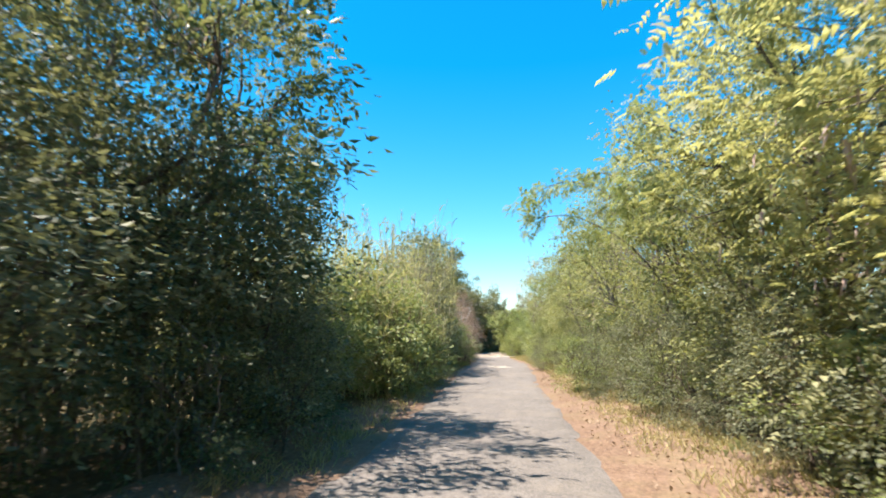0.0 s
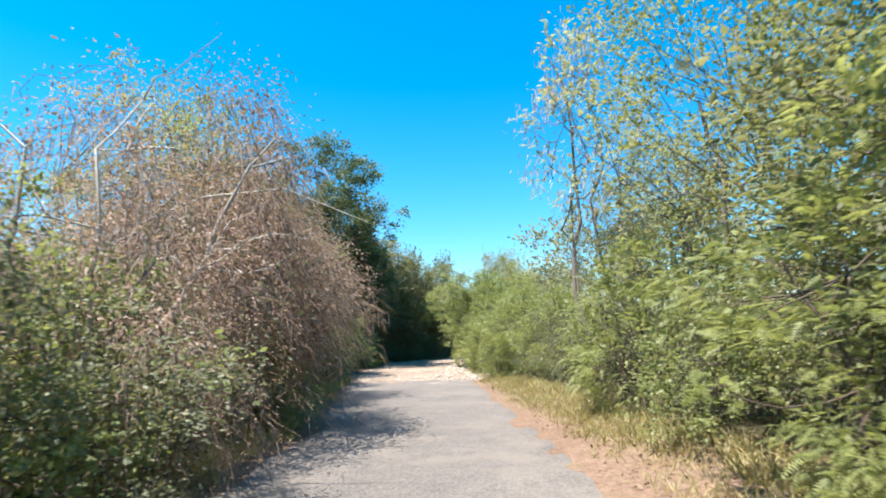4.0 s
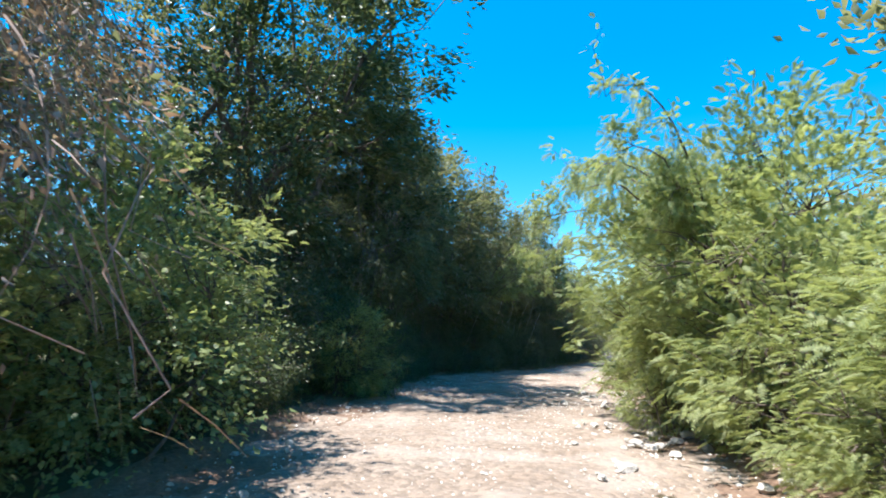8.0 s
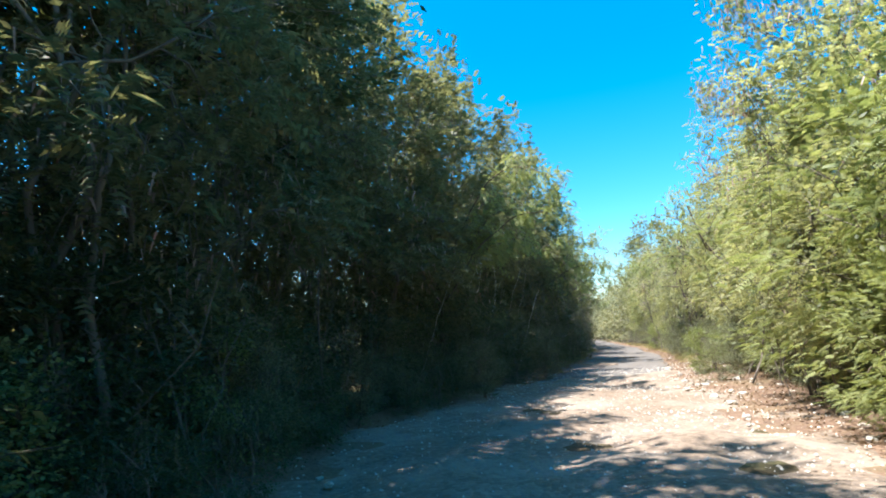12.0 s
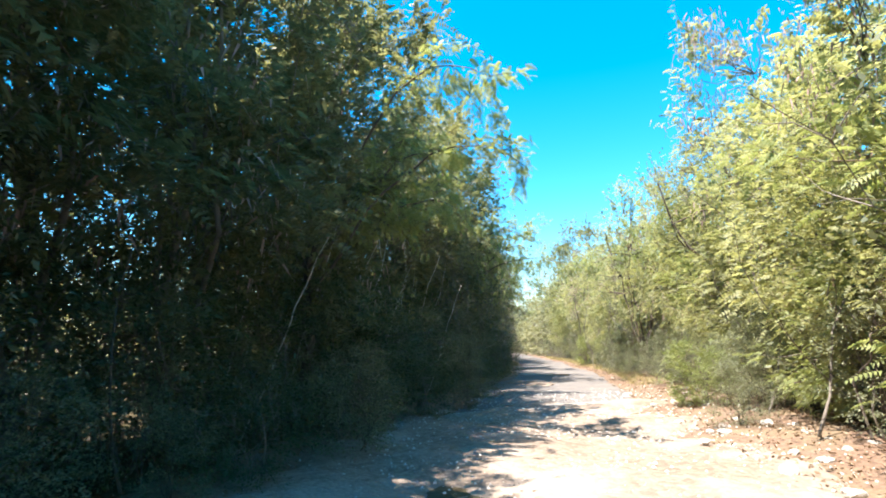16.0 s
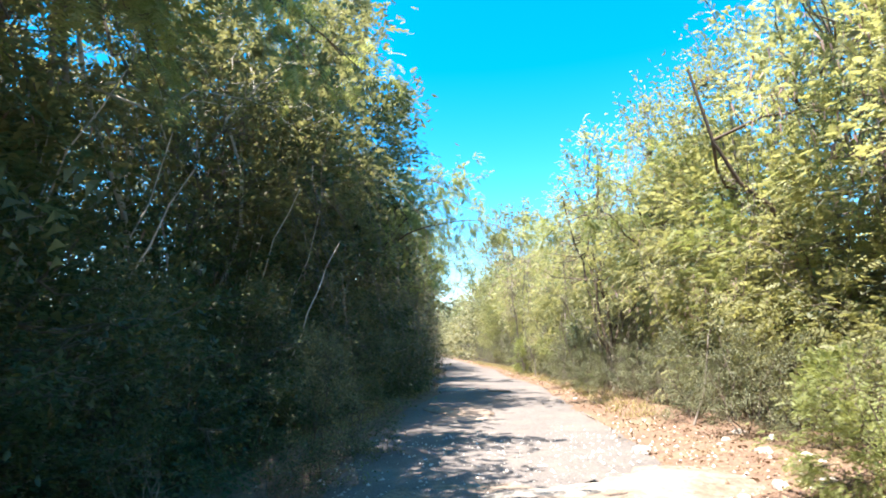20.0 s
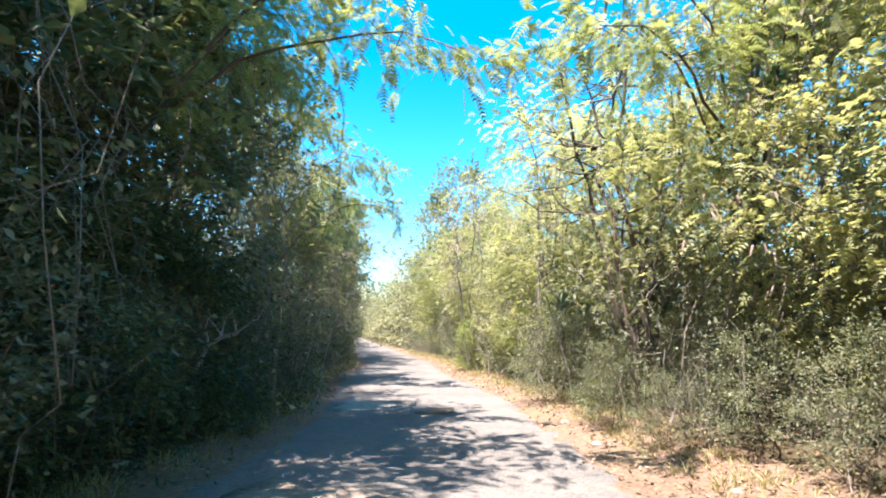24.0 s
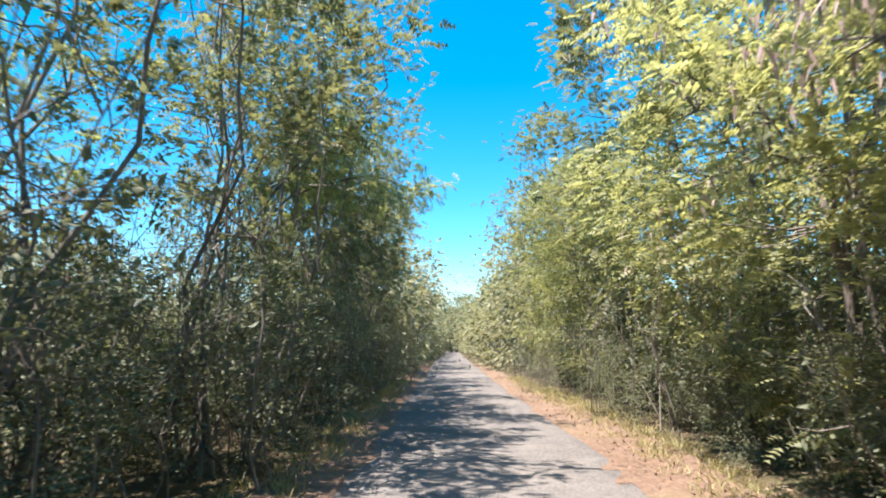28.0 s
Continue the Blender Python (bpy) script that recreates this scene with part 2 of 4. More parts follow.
def wander(rng, a, b, n=6, bend=0.12, sag=0.0):
    """A crooked line from a to b."""
    a, b = np.asarray(a, float), np.asarray(b, float)
    t = np.linspace(0, 1, n)[:, None]
    size = np.linalg.norm(b - a) * bend
    off = np.cumsum(rng.normal(0, 1, (n, 3)), 0)
    off -= off[0] * (1 - t) + off[-1] * t
    line = a + (b - a) * t + off * size * 0.5
    line[:, 2] += -sag * 4 * (t * (1 - t))[:, 0]
    return line


def scatter_dirs(rng, n, out, spread, droop):
    """Leaf directions round an outward direction."""
    d = unit(out) + rng.normal(0, spread, (n, 3))
    d[:, 2] -= droop
    return unit(d)


def broad_leaves(shape, rng, p, d, length, width):
    """Kite-shaped leaves, folded a little along the midrib: two triangles each."""
    n = len(p)
    L = (length * rng.uniform(0.65, 1.25, n))[:, None]
    s = unit(np.cross(d, np.array([0, 0, 1.0]) + rng.normal(0, 0.55, (n, 3))))
    nrm = np.cross(d, s)
    W = L * width / length * 0.5
    m = p + d * L * 0.42
    v = np.stack([p, m + s * W + nrm * L * 0.1, p + d * L, m - s * W + nrm * L * 0.1], 1)
    k = np.arange(n)[:, None] * 4
    shape.add(v, np.concatenate([k + [0, 1, 2], k + [0, 2, 3]]))


def fronds(shape, rng, p, d, length, pairs=6, width=0.3):
    """Feathery compound leaves: narrow leaflets in pairs along a drooping rib."""
    n = len(p)
    L = (length * rng.uniform(0.7, 1.25, n))[:, None]
    s = unit(np.cross(d, np.array([0, 0, 1.0]) + rng.normal(0, 0.45, (n, 3))))
    tri = []
    for k in range(pairs):
        t = (k + 0.6) / pairs
        base = p + d * L * t + np.array([0, 0, -1.0]) * L * 0.28 * t * t
        reach = width * (1.15 - 0.65 * abs(t - 0.4) * 1.5)
        for sign in (-1, 1):
            tip = base + s * L * reach * sign + d * L * 0.08 + np.array([0, 0, -1.0]) * L * 0.07
            half = d * L * 0.5 / pairs * 0.88
            tri.append(np.stack([base - half, base + half, tip], 1))
    v = np.concatenate(tri, 1)
    shape.add(v, np.arange(n * pairs * 6).reshape(-1, 3))


def blades(shape, rng, p, d, length, width, arch=0.5, seg=3):
    """Long arching blades."""
    n = len(p)
    L = (length * rng.uniform(0.6, 1.2, n))[:, None]
    s = unit(np.cross(d, np.array([0.1, 0.2, 1.0]) + rng.normal(0, 0.3, (n, 3))))
    rows = []
    for k in range(seg + 1):
        t = k / seg
        c = p + d * L * t + np.array([0, 0, -1.0]) * L * arch * t * t
        w = width * 0.5 * (1 - t ** 1.7) + 0.001
        rows += [c - s * w, c + s * w]
    v = np.stack(rows, 1)
    k = np.arange(n)[:, None] * (2 * seg + 2)
    f = [k + np.array(q) + 2 * i for i in range(seg) for q in ((0, 1, 3), (0, 3, 2))]
    shape.add(v, np.concatenate(f))


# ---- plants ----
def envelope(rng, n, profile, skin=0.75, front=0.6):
    """Points in a lumpy body given as (height, radius) pairs, most near its skin and on its +x side, the one the camera
    sees.
    """
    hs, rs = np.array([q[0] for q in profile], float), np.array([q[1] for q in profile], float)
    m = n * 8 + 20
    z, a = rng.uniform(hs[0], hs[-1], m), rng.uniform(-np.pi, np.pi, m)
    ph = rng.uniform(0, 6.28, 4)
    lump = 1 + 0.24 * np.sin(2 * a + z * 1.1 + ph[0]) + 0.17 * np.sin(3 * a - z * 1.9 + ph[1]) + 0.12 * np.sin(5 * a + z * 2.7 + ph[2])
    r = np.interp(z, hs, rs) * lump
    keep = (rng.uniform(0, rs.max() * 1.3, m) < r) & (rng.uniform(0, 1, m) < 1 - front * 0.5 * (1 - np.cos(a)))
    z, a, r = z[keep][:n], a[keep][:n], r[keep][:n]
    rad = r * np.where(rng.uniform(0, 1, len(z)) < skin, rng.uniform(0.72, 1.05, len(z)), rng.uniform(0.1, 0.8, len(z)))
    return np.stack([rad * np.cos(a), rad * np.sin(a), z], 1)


PROTOS = {}


def plant(key, name, label, category, seed, profile, trunk, limbs, clumps, per, leaf, leaf_m, bark, clump_r=0.45,
          twig=0.012, pods=0, stems=1, lean=0.15, droop=0.5, skin=0.75, spikes=0, pairs=4):
    """A tree or shrub: trunk(s), limbs with their twigs, and a crown of leaf clumps hung on the twig ends.
    trunk: (height, radius); leaf: (kind, length, width); pods: bunches of dry pods; spikes: bare twigs that stand out."""
    rng = np.random.default_rng(seed)
    root = new(name)
    root.empty_display_size = 0.3
    tagged(root, label, category, name + "s along the road")
    height, radius = trunk
    lines, boles = [], []
    for k in range(stems):
        a = rng.uniform(0, 6.28)
        off = np.array([np.cos(a), np.sin(a), 0]) * (0.0 if stems == 1 else rng.uniform(0.1, 0.5))
        top = off * (1 + 2.2 * lean) + np.array([rng.normal(0, lean), rng.normal(0, lean), 1]) * height * rng.uniform(0.8, 1.1)
        line = wander(rng, off - (0, 0, 0.15), top, 9, 0.05)
        r = radius * rng.uniform(0.7, 1.1)
        s = Shape()
        tube(s, line, np.linspace(r, r * 0.35, 9) * np.r_[1.35, 1.1, np.ones(7)], 7)
        boles.append(part("trunk", s, bark, root, smooth=True))
        lines.append(line)
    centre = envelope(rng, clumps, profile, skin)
    limb_lines = []
    for k in range(limbs):
        line = lines[k % stems]
        start = line[rng.integers(3, 8)]
        far = centre[rng.integers(0, len(centre))]
        end = start + (far - start) * 0.8 + (0, 0, 0.3)
        limb_lines.append(wander(rng, start, end, 7, 0.16))
    nodes = np.concatenate([np.asarray(q)[1:] for q in limb_lines])
    owner = np.concatenate([np.full(len(q) - 1, i) for i, q in enumerate(limb_lines)])
    limb_shapes = [Shape() for _ in limb_lines]
    for s, q in zip(limb_shapes, limb_lines):
        tube(s, q, np.linspace(radius * 0.45, radius * 0.12, len(q)), 5)
    crown = Shape()
    pod_shape = Shape()
    for i, c in enumerate(centre):
        cost = np.linalg.norm(nodes - c, axis=1) + 0.8 * np.maximum(nodes[:, 2] - c[2], 0)
        j = int(np.argmin(cost))
        q = wander(rng, nodes[j], c, 5, 0.14, 0.05)
        if limb_shapes:
            tube(limb_shapes[owner[j]], q, np.linspace(twig * 1.3, twig * 0.4, 5), 3)
        size = clump_r * rng.uniform(0.45, 1.4)
        n = int(per * (size / clump_r) ** 1.3 * rng.uniform(0.7, 1.3)) + 3
        out = np.array([c[0], c[1], 0.35 * (c[2] - profile[0][0])]) + 1e-3
        p = c + rng.normal(0, 1, (n, 3)) * size * np.array([1, 1, 0.62]) * 0.52
        d = scatter_dirs(rng, n, out + (p - c) * 1.5, 0.45, droop)
        if leaf[0] == "frond":
            fronds(crown, rng, p, d, leaf[1], pairs, leaf[2])
        elif leaf[0] == "blade":
            blades(crown, rng, p, d, leaf[1], leaf[2])
        else:
            broad_leaves(crown, rng, p, d, leaf[1], leaf[2])
        if i < spikes:
            e = c + unit(out) * rng.uniform(0.3, 0.85) + (0, 0, rng.uniform(0.0, 0.6))
            q = wander(rng, c, e, 5, 0.1)
            tube(limb_shapes[owner[j]], q, np.linspace(twig * 0.7, 0.003, 5), 3)
            m = 24
            u = rng.uniform(0, 1, m) ** 1.3
            p = np.stack([np.interp(u, np.linspace(0, 1, 5), q[:, a]) for a in range(3)], 1) + rng.normal(0, 0.025, (m, 3))
            fronds(crown, rng, p, scatter_dirs(rng, m, e - c, 0.55, 0.15), min(leaf[1], 0.16), 6, 0.3)
        if i >= len(centre) - pods:
            m = 26
            p = c + rng.normal(0, 0.22, (m, 3)) + (0, 0, 0.15)
            blades(pod_shape, rng, p, scatter_dirs(rng, m, np.array([0, 0, -1.0]), 0.3, 0.2), 0.17, 0.026, 0.1, 2)
    for k, s in enumerate(limb_shapes):
        part("limb", s, bark, boles[k % stems])
    part("crown", crown, leaf_m, root)
    if pods:
        part("seed_head", pod_shape, POD, root, "bunches of dry brown seed pods")
    PROTOS[key] = root
    return root


def cane_clump(key, seed, height, count, radius):
    """Tall cane grass: upright stems with arching blades and pale plumes."""
    rng = np.random.default_rng(seed)
    root = tagged(new("cane_clump"), "tall green and straw-coloured cane grass with plumes", "cane grass", "cane clumps along the road")
    stems, leaves, plumes = Shape(), Shape(), Shape()
    for k in range(count):
        a, r = rng.uniform(0, 6.28), radius * math.sqrt(rng.uniform(0, 1))
        base = np.array([r * math.cos(a), r * math.sin(a), -0.05])
        h = height * rng.uniform(0.55, 1.08)
        top = base + np.array([rng.normal(0, 0.12) * h, rng.normal(0, 0.12) * h, h])
        q = wander(rng, base, top, 7, 0.04)
        tube(stems, q, np.linspace(0.012, 0.004, 7), 3)
        n = 13
        t = rng.uniform(0.2, 0.97, n)
        p = np.stack([np.interp(t, np.linspace(0, 1, 7), q[:, i]) for i in range(3)], 1)
        d = unit(np.stack([rng.normal(0, 1, n), rng.normal(0, 1, n), rng.uniform(0.5, 2.2, n)], 1))
        blades(leaves, rng, p, d, 0.75, 0.035, 0.55, 3)
        if rng.uniform() < 0.4:
            m = 22
            p = top + np.stack([rng.normal(0, 0.02, m), rng.normal(0, 0.02, m), rng.uniform(-0.1, 0.3, m)], 1)
            d = unit(np.stack([rng.normal(0, 0.35, m), rng.normal(0, 0.35, m), np.ones(m)], 1))
            blades(plumes, rng, p, d, 0.2, 0.014, 0.35, 2)
    part("cane", stems, STRAW, root)
    part("foliage", leaves, CANE, root)
    part("plume", plumes, PLUME, root, "pale feathery plumes")
    PROTOS[key] = root


def dry_tangle(key, seed, height, radius, strands, green):
    """Dead shrub smothered in dry hanging vines."""
    rng = np.random.default_rng(seed)
    root = tagged(new("vine_tangle"), "brown dry vines hanging over a dead shrub", "dry vines", "vine tangles along the road")
    wood, vine, leaf, live = Shape(), Shape(), Shape(), Shape()
    prof = [(0.2, radius * 0.55), (height * 0.4, radius), (height * 0.75, radius * 0.95), (height, radius * 0.3)]
    for k in range(9):
        e = envelope(rng, 1, prof, 1.0)[0] * (0.95, 0.95, 0.95)
        tube(wood, wander(rng, (rng.normal(0, .3), rng.normal(0, .3), -0.1), e, 8, 0.14), np.linspace(0.04, 0.006, 8), 5)
    for c in envelope(rng, strands, prof, 0.95):
        drop = rng.uniform(0.3, 1.5)
        end = c + np.array([c[0] * 0.12 + rng.normal(0, 0.3), c[1] * 0.12 + rng.normal(0, 0.3), -drop])
        end[2] = max(end[2], 0.02)
        tube(vine, wander(rng, c, end, 6, 0.2), np.full(6, rng.uniform(0.003, 0.007)), 3)
        n = 30
        p = c + rng.normal(0, 0.26, (n, 3))
        broad_leaves(leaf, rng, p, scatter_dirs(rng, n, np.array([c[0], c[1], 0]) * 0.3, 0.7, 0.6), 0.085, 0.034)
        m = 8
        q = c + (end - c) * rng.uniform(0, 1, (m, 1)) + rng.normal(0, 0.12, (m, 3))
        blades(leaf, rng, q, scatter_dirs(rng, m, np.array([c[0], c[1], -1.0]), 0.5, 0.5), 0.38, 0.012, 0.2, 2)
    for c in envelope(rng, green, [(0.2, radius), (height * 0.5, radius * 1.02)], 1.0):
        n = 60
        broad_leaves(live, rng, c + rng.normal(0, 0.25, (n, 3)), scatter_dirs(rng, n, c * (1, 1, 0.2), 0.5, 0.4), 0.09, 0.05)
    part("brushwood", wood, BARK, root)
    part("dead_vine", vine, DRY, root, "thin dry hanging vines")
    part("foliage", leaf, DRY, root)
    if green:
        part("foliage", live, DRAB, root, "patches of living green leaves")
    PROTOS[key] = root


def stem_thicket(key, seed, height, width, count, leaves_per, leaf_m, bark):
    """Understorey: many thin upright stems with sparse leaves."""
    rng = np.random.default_rng(seed)
    root = tagged(new("thicket"), "thicket of thin bare stems with sparse leaves", "thicket", "thickets along the road")
    wood, leaf = Shape(), Shape()
    for k in range(count):
        base = np.array([rng.uniform(-width, width), rng.uniform(-0.8, 0.8), -0.05])
        h = height * rng.uniform(0.4, 1.1)
        q = wander(rng, base, base + (rng.normal(0, 0.22) * h, rng.normal(0, 0.18) * h, h), 7, 0.09)
        tube(wood, q, np.linspace(rng.uniform(0.008, 0.022), 0.004, 7), 4)
        for b in range(4):
            s = q[rng.integers(2, 7)]
            e = s + np.array([rng.normal(0, 0.45), rng.normal(0, 0.4), rng.uniform(-0.1, 0.7)])
            tw = wander(rng, s, e, 5, 0.14)
            tube(wood, tw, np.linspace(0.007, 0.002, 5), 3)
            n = leaves_per
            p = tw[rng.integers(1, 5, n)] + rng.normal(0, 0.09, (n, 3))
            broad_leaves(leaf, rng, p, scatter_dirs(rng, n, e - s, 0.7, 0.4), 0.085, 0.042)
    part("brushwood", wood, bark, root)
    part("foliage", leaf, leaf_m, root)
    PROTOS[key] = root


def dead_tree(key, seed, height, reach, count):
    rng = np.random.default_rng(seed)
    root = tagged(new("dead_branch"), "bare pale dead branches among the scrub", "dead branches", "dead branches in the scrub")
    for k in range(count):
        s = Shape()
        e = np.array([rng.normal(0, 1) * reach, rng.normal(0, 1) * reach, height * rng.uniform(0.6, 1.0)])
        q = wander(rng, (rng.normal(0, .2), rng.normal(0, .2), -0.1), e, 9, 0.1)
        tube(s, q, np.linspace(0.035, 0.009, 9), 6)
        for b in range(5):
            a = q[rng.integers(3, 9)]
            tw = wander(rng, a, a + np.array([rng.normal(0, .6), rng.normal(0, .6), rng.uniform(-.2, .9)]), 5, 0.15)
            tube(s, tw, np.linspace(0.014, 0.003, 5), 4)
        part("branch", s, PALE, root, smooth=True)
    PROTOS[key] = root


def arch_tree(key, seed, label, leaf_m, bark):
    """A thorn tree whose long boughs arch far out over the road on its +x side, hung with sprays."""
    rng = np.random.default_rng(seed)
    root = tagged(new("tree"), label, "tree", "trees along the road")
    s = Shape()
    trunk = wander(rng, (0, 0, -0.15), (0.5, 0.2, 4.2), 9, 0.05)
    tube(s, trunk, np.linspace(0.11, 0.05, 9), 7)
    bole = part("trunk", s, bark, root, smooth=True)
    crown = Shape()
    for k in range(7):
        a = rng.normal(0, 0.5)
        reach, top = rng.uniform(3.2, 5.6), rng.uniform(5.2, 7.2)
        start = trunk[rng.integers(4, 9)]
        t = np.linspace(0, 1, 11)
        line = np.stack([start[0] + np.cos(a) * reach * t, start[1] + np.sin(a) * reach * t,
                         start[2] + (top - start[2]) * np.sin(t * 2.0) / 0.93 - 0.5 * t ** 3], 1)
        line += np.cumsum(rng.normal(0, 0.05, (11, 3)), 0)
        bough = Shape()
        tube(bough, line, np.linspace(0.04, 0.006, 11), 5)
        for b in range(17):
            i = rng.integers(3, 11)
            e = line[i] + np.array([rng.normal(0.25, 0.35), rng.normal(0, 0.6), rng.normal(-0.05, 0.35)])
            tw = wander(rng, line[i], e, 5, 0.14)
            tube(bough, tw, np.linspace(0.009, 0.003, 5), 3)
            m = 24
            p = tw[rng.integers(1, 5, m)] + rng.normal(0, 0.09, (m, 3))
            fronds(crown, rng, p, scatter_dirs(rng, m, e - line[i], 0.6, 0.45), 0.21, 7, 0.3)
        part("limb", bough, bark, bole)
    part("crown", crown, leaf_m, root)
    PROTOS[key] = root


for i in range(2):
    arch_tree(f"arch{i}", 291 + i, "thorn tree with long boughs arching over the road", ACAC, BROWN)
wall_p = [(0.3, 1.0), (1.5, 1.7), (3.5, 2.2), (5.5, 1.7), (7.2, 0.4)]
for i in range(3):
    plant(f"yellow{i}", "tree", "dense yellow-green roadside tree leafy to the ground", "tree", 11 + i, wall_p, (5.4, 0.07), 6, 135, 48,
          ("frond", 0.19, 0.3), YELL, BARK, 0.5, stems=4, lean=0.1, spikes=30, pods=16)
    plant(f"leuc{i}", "tree", "slender leafy tree with thin pale stems", "tree", 31 + i,
          [(1.6, 0.7), (3.5, 1.7), (6.0, 2.3), (8.0, 1.7), (9.6, 0.4)], (7.8, 0.06), 6, 92, 40,
          ("frond", 0.23, 0.32), LEUC, BARK, 0.55, stems=4, lean=0.07, pods=12, spikes=26)
    plant(f"acacia{i}", "shrub", "feathery bright green acacia with drooping sprays", "shrub", 51 + i,
          [(0.2, 1.4), (1.5, 2.2), (3.2, 2.2), (4.8, 1.4), (5.9, 0.3)], (3.6, 0.06), 7, 100, 38,
          ("frond", 0.23, 0.28), ACAC, BROWN, 0.5, stems=4, lean=0.25, droop=0.25, spikes=44, pairs=8)
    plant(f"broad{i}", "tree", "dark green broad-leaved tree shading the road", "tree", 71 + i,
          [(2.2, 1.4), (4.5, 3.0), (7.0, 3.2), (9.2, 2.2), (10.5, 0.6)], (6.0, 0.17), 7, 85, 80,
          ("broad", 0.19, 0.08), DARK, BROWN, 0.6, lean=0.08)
    plant(f"vine{i}", "vine_shrub", "roadside shrub overgrown with heart-leaved green vines", "shrub", 91 + i,
          [(0.1, 1.2), (1.2, 1.6), (2.4, 1.3), (3.4, 0.4)], (2.0, 0.035), 4, 58, 85,
          ("broad", 0.09, 0.07), VINE, BROWN, 0.4, stems=2, lean=0.25)
    plant(f"drab{i}", "shrub", "dull grey-green shrub with thin brown twigs", "shrub", 111 + i,
          [(0.1, 1.0), (1.3, 1.5), (2.8, 1.3), (3.8, 0.5)], (2.4, 0.028), 4, 64, 84,
          ("broad", 0.088, 0.043), DRAB, BROWN, 0.42, twig=0.006, stems=3, lean=0.25, spikes=10)
    plant(f"dull{i}", "tree", "tall dull green tree with tangled twigs", "tree", 131 + i,
          [(0.8, 0.9), (2.5, 1.6), (5.0, 2.1), (7.0, 1.5), (8.3, 0.4)], (6.6, 0.07), 6, 104, 90,
          ("broad", 0.1, 0.048), LEUC, BARK, 0.52, stems=4, lean=0.1, spikes=20)
    plant(f"gold{i}", "tree", "broad-leaved yellow-green tree in full sun", "tree", 251 + i, wall_p, (5.4, 0.07), 6, 150, 130,
          ("broad", 0.078, 0.04), GOLD, BARK, 0.5, stems=3, lean=0.1, spikes=24)
    # DARK leaves put the understorey's shade into the leaf colour
    plant(f"under{i}", "bush", "dense shrub leafy to the ground, shade put into its dark leaf colour", "shrub", 371 + i,
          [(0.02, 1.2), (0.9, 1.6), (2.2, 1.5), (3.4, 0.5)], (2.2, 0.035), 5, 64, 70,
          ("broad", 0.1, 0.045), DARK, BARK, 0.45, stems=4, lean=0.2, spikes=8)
    cane_clump(f"cane{i}", 151 + i, 4.6 + 0.5 * i, 44, 1.2)
    dry_tangle(f"tangle{i}", 171 + i, 5.2 + 0.4 * i, 1.9, 270, 14)
    stem_thicket(f"stems{i}", 191 + i, 3.4, 1.8, 30, 13, DRAB, BARK)
    plant(f"far{i}", "tree", "green tree in the scrub behind the road", "tree", 211 + i,
          [(0.2, 1.9), (3.0, 2.6), (5.5, 2.2), (7.2, 0.7)], (5.0, 0.09), 4, 50, 46,
          ("broad", 0.28, 0.14), FAR, BARK, 0.8, stems=2)
    plant(f"bare{i}", "tree", "thin half-bare tree with pale leaning stems", "tree", 271 + i,
          [(3.0, 1.0), (5.0, 1.9), (7.0, 1.9), (8.6, 0.5)], (7.6, 0.05), 8, 44, 20,
          ("frond", 0.28, 0.3), LEUC, PALE, 0.5, stems=5, lean=0.11, spikes=40, pods=6)
for i in range(3):
    plant(f"thin{i}", "tree", "slim tree with many thin dark stems and open crown", "tree", 421 + i,
          [(2.4, 0.9), (4.6, 1.7), (7.0, 2.0), (8.8, 0.5)], (7.4, 0.032), 9, 70, 24,
          ("frond", 0.2, 0.3), LEUC, BARK, 0.42, stems=8, lean=0.12, spikes=30, pods=5, twig=0.009)
    plant(f"pod{i}", "tree", "thin tall tree hung with bunches of dry pinkish pods", "tree", 401 + i,
          [(3.2, 0.7), (5.4, 1.4), (7.4, 1.3), (9.0, 0.4)], (7.8, 0.055), 7, 62, 12,
          ("frond", 0.19, 0.3), YELL, BARK, 0.4, stems=3, lean=0.06, spikes=16, pods=52)
    plant(f"thorn{i}", "tree", "spreading thorn tree with many dark forked stems", "tree", 331 + i,
          [(1.6, 1.2), (3.4, 2.3), (5.6, 2.6), (7.4, 1.6), (8.4, 0.5)], (6.2, 0.065), 9, 84, 36,
          ("frond", 0.18, 0.3), YELL, BROWN, 0.55, stems=6, lean=0.2, twig=0.018, spikes=40)


def leaning_stems(key, seed):
    """Bare pale stems that lean together out of a thicket."""
    rng = np.random.default_rng(seed)
    root = tagged(new("sapling"), "slender bare pale stems leaning out of the thicket", "saplings", "leaning stems in the scrub")
    for k in range(8):
        s = Shape()
        base = np.array([rng.normal(0, 0.35), -1.8 + 0.5 * k + rng.normal(0, 0.15), -0.1])
        h = rng.uniform(2.4, 4.2)
        q = wander(rng, base, base + (h * rng.uniform(0.1, 0.4), rng.normal(0, 0.4), h), 9, 0.02)
        tube(s, q, np.linspace(0.018, 0.007, 9), 6)
        part("stem", s, PALE, root, smooth=True)
    PROTOS[key] = root


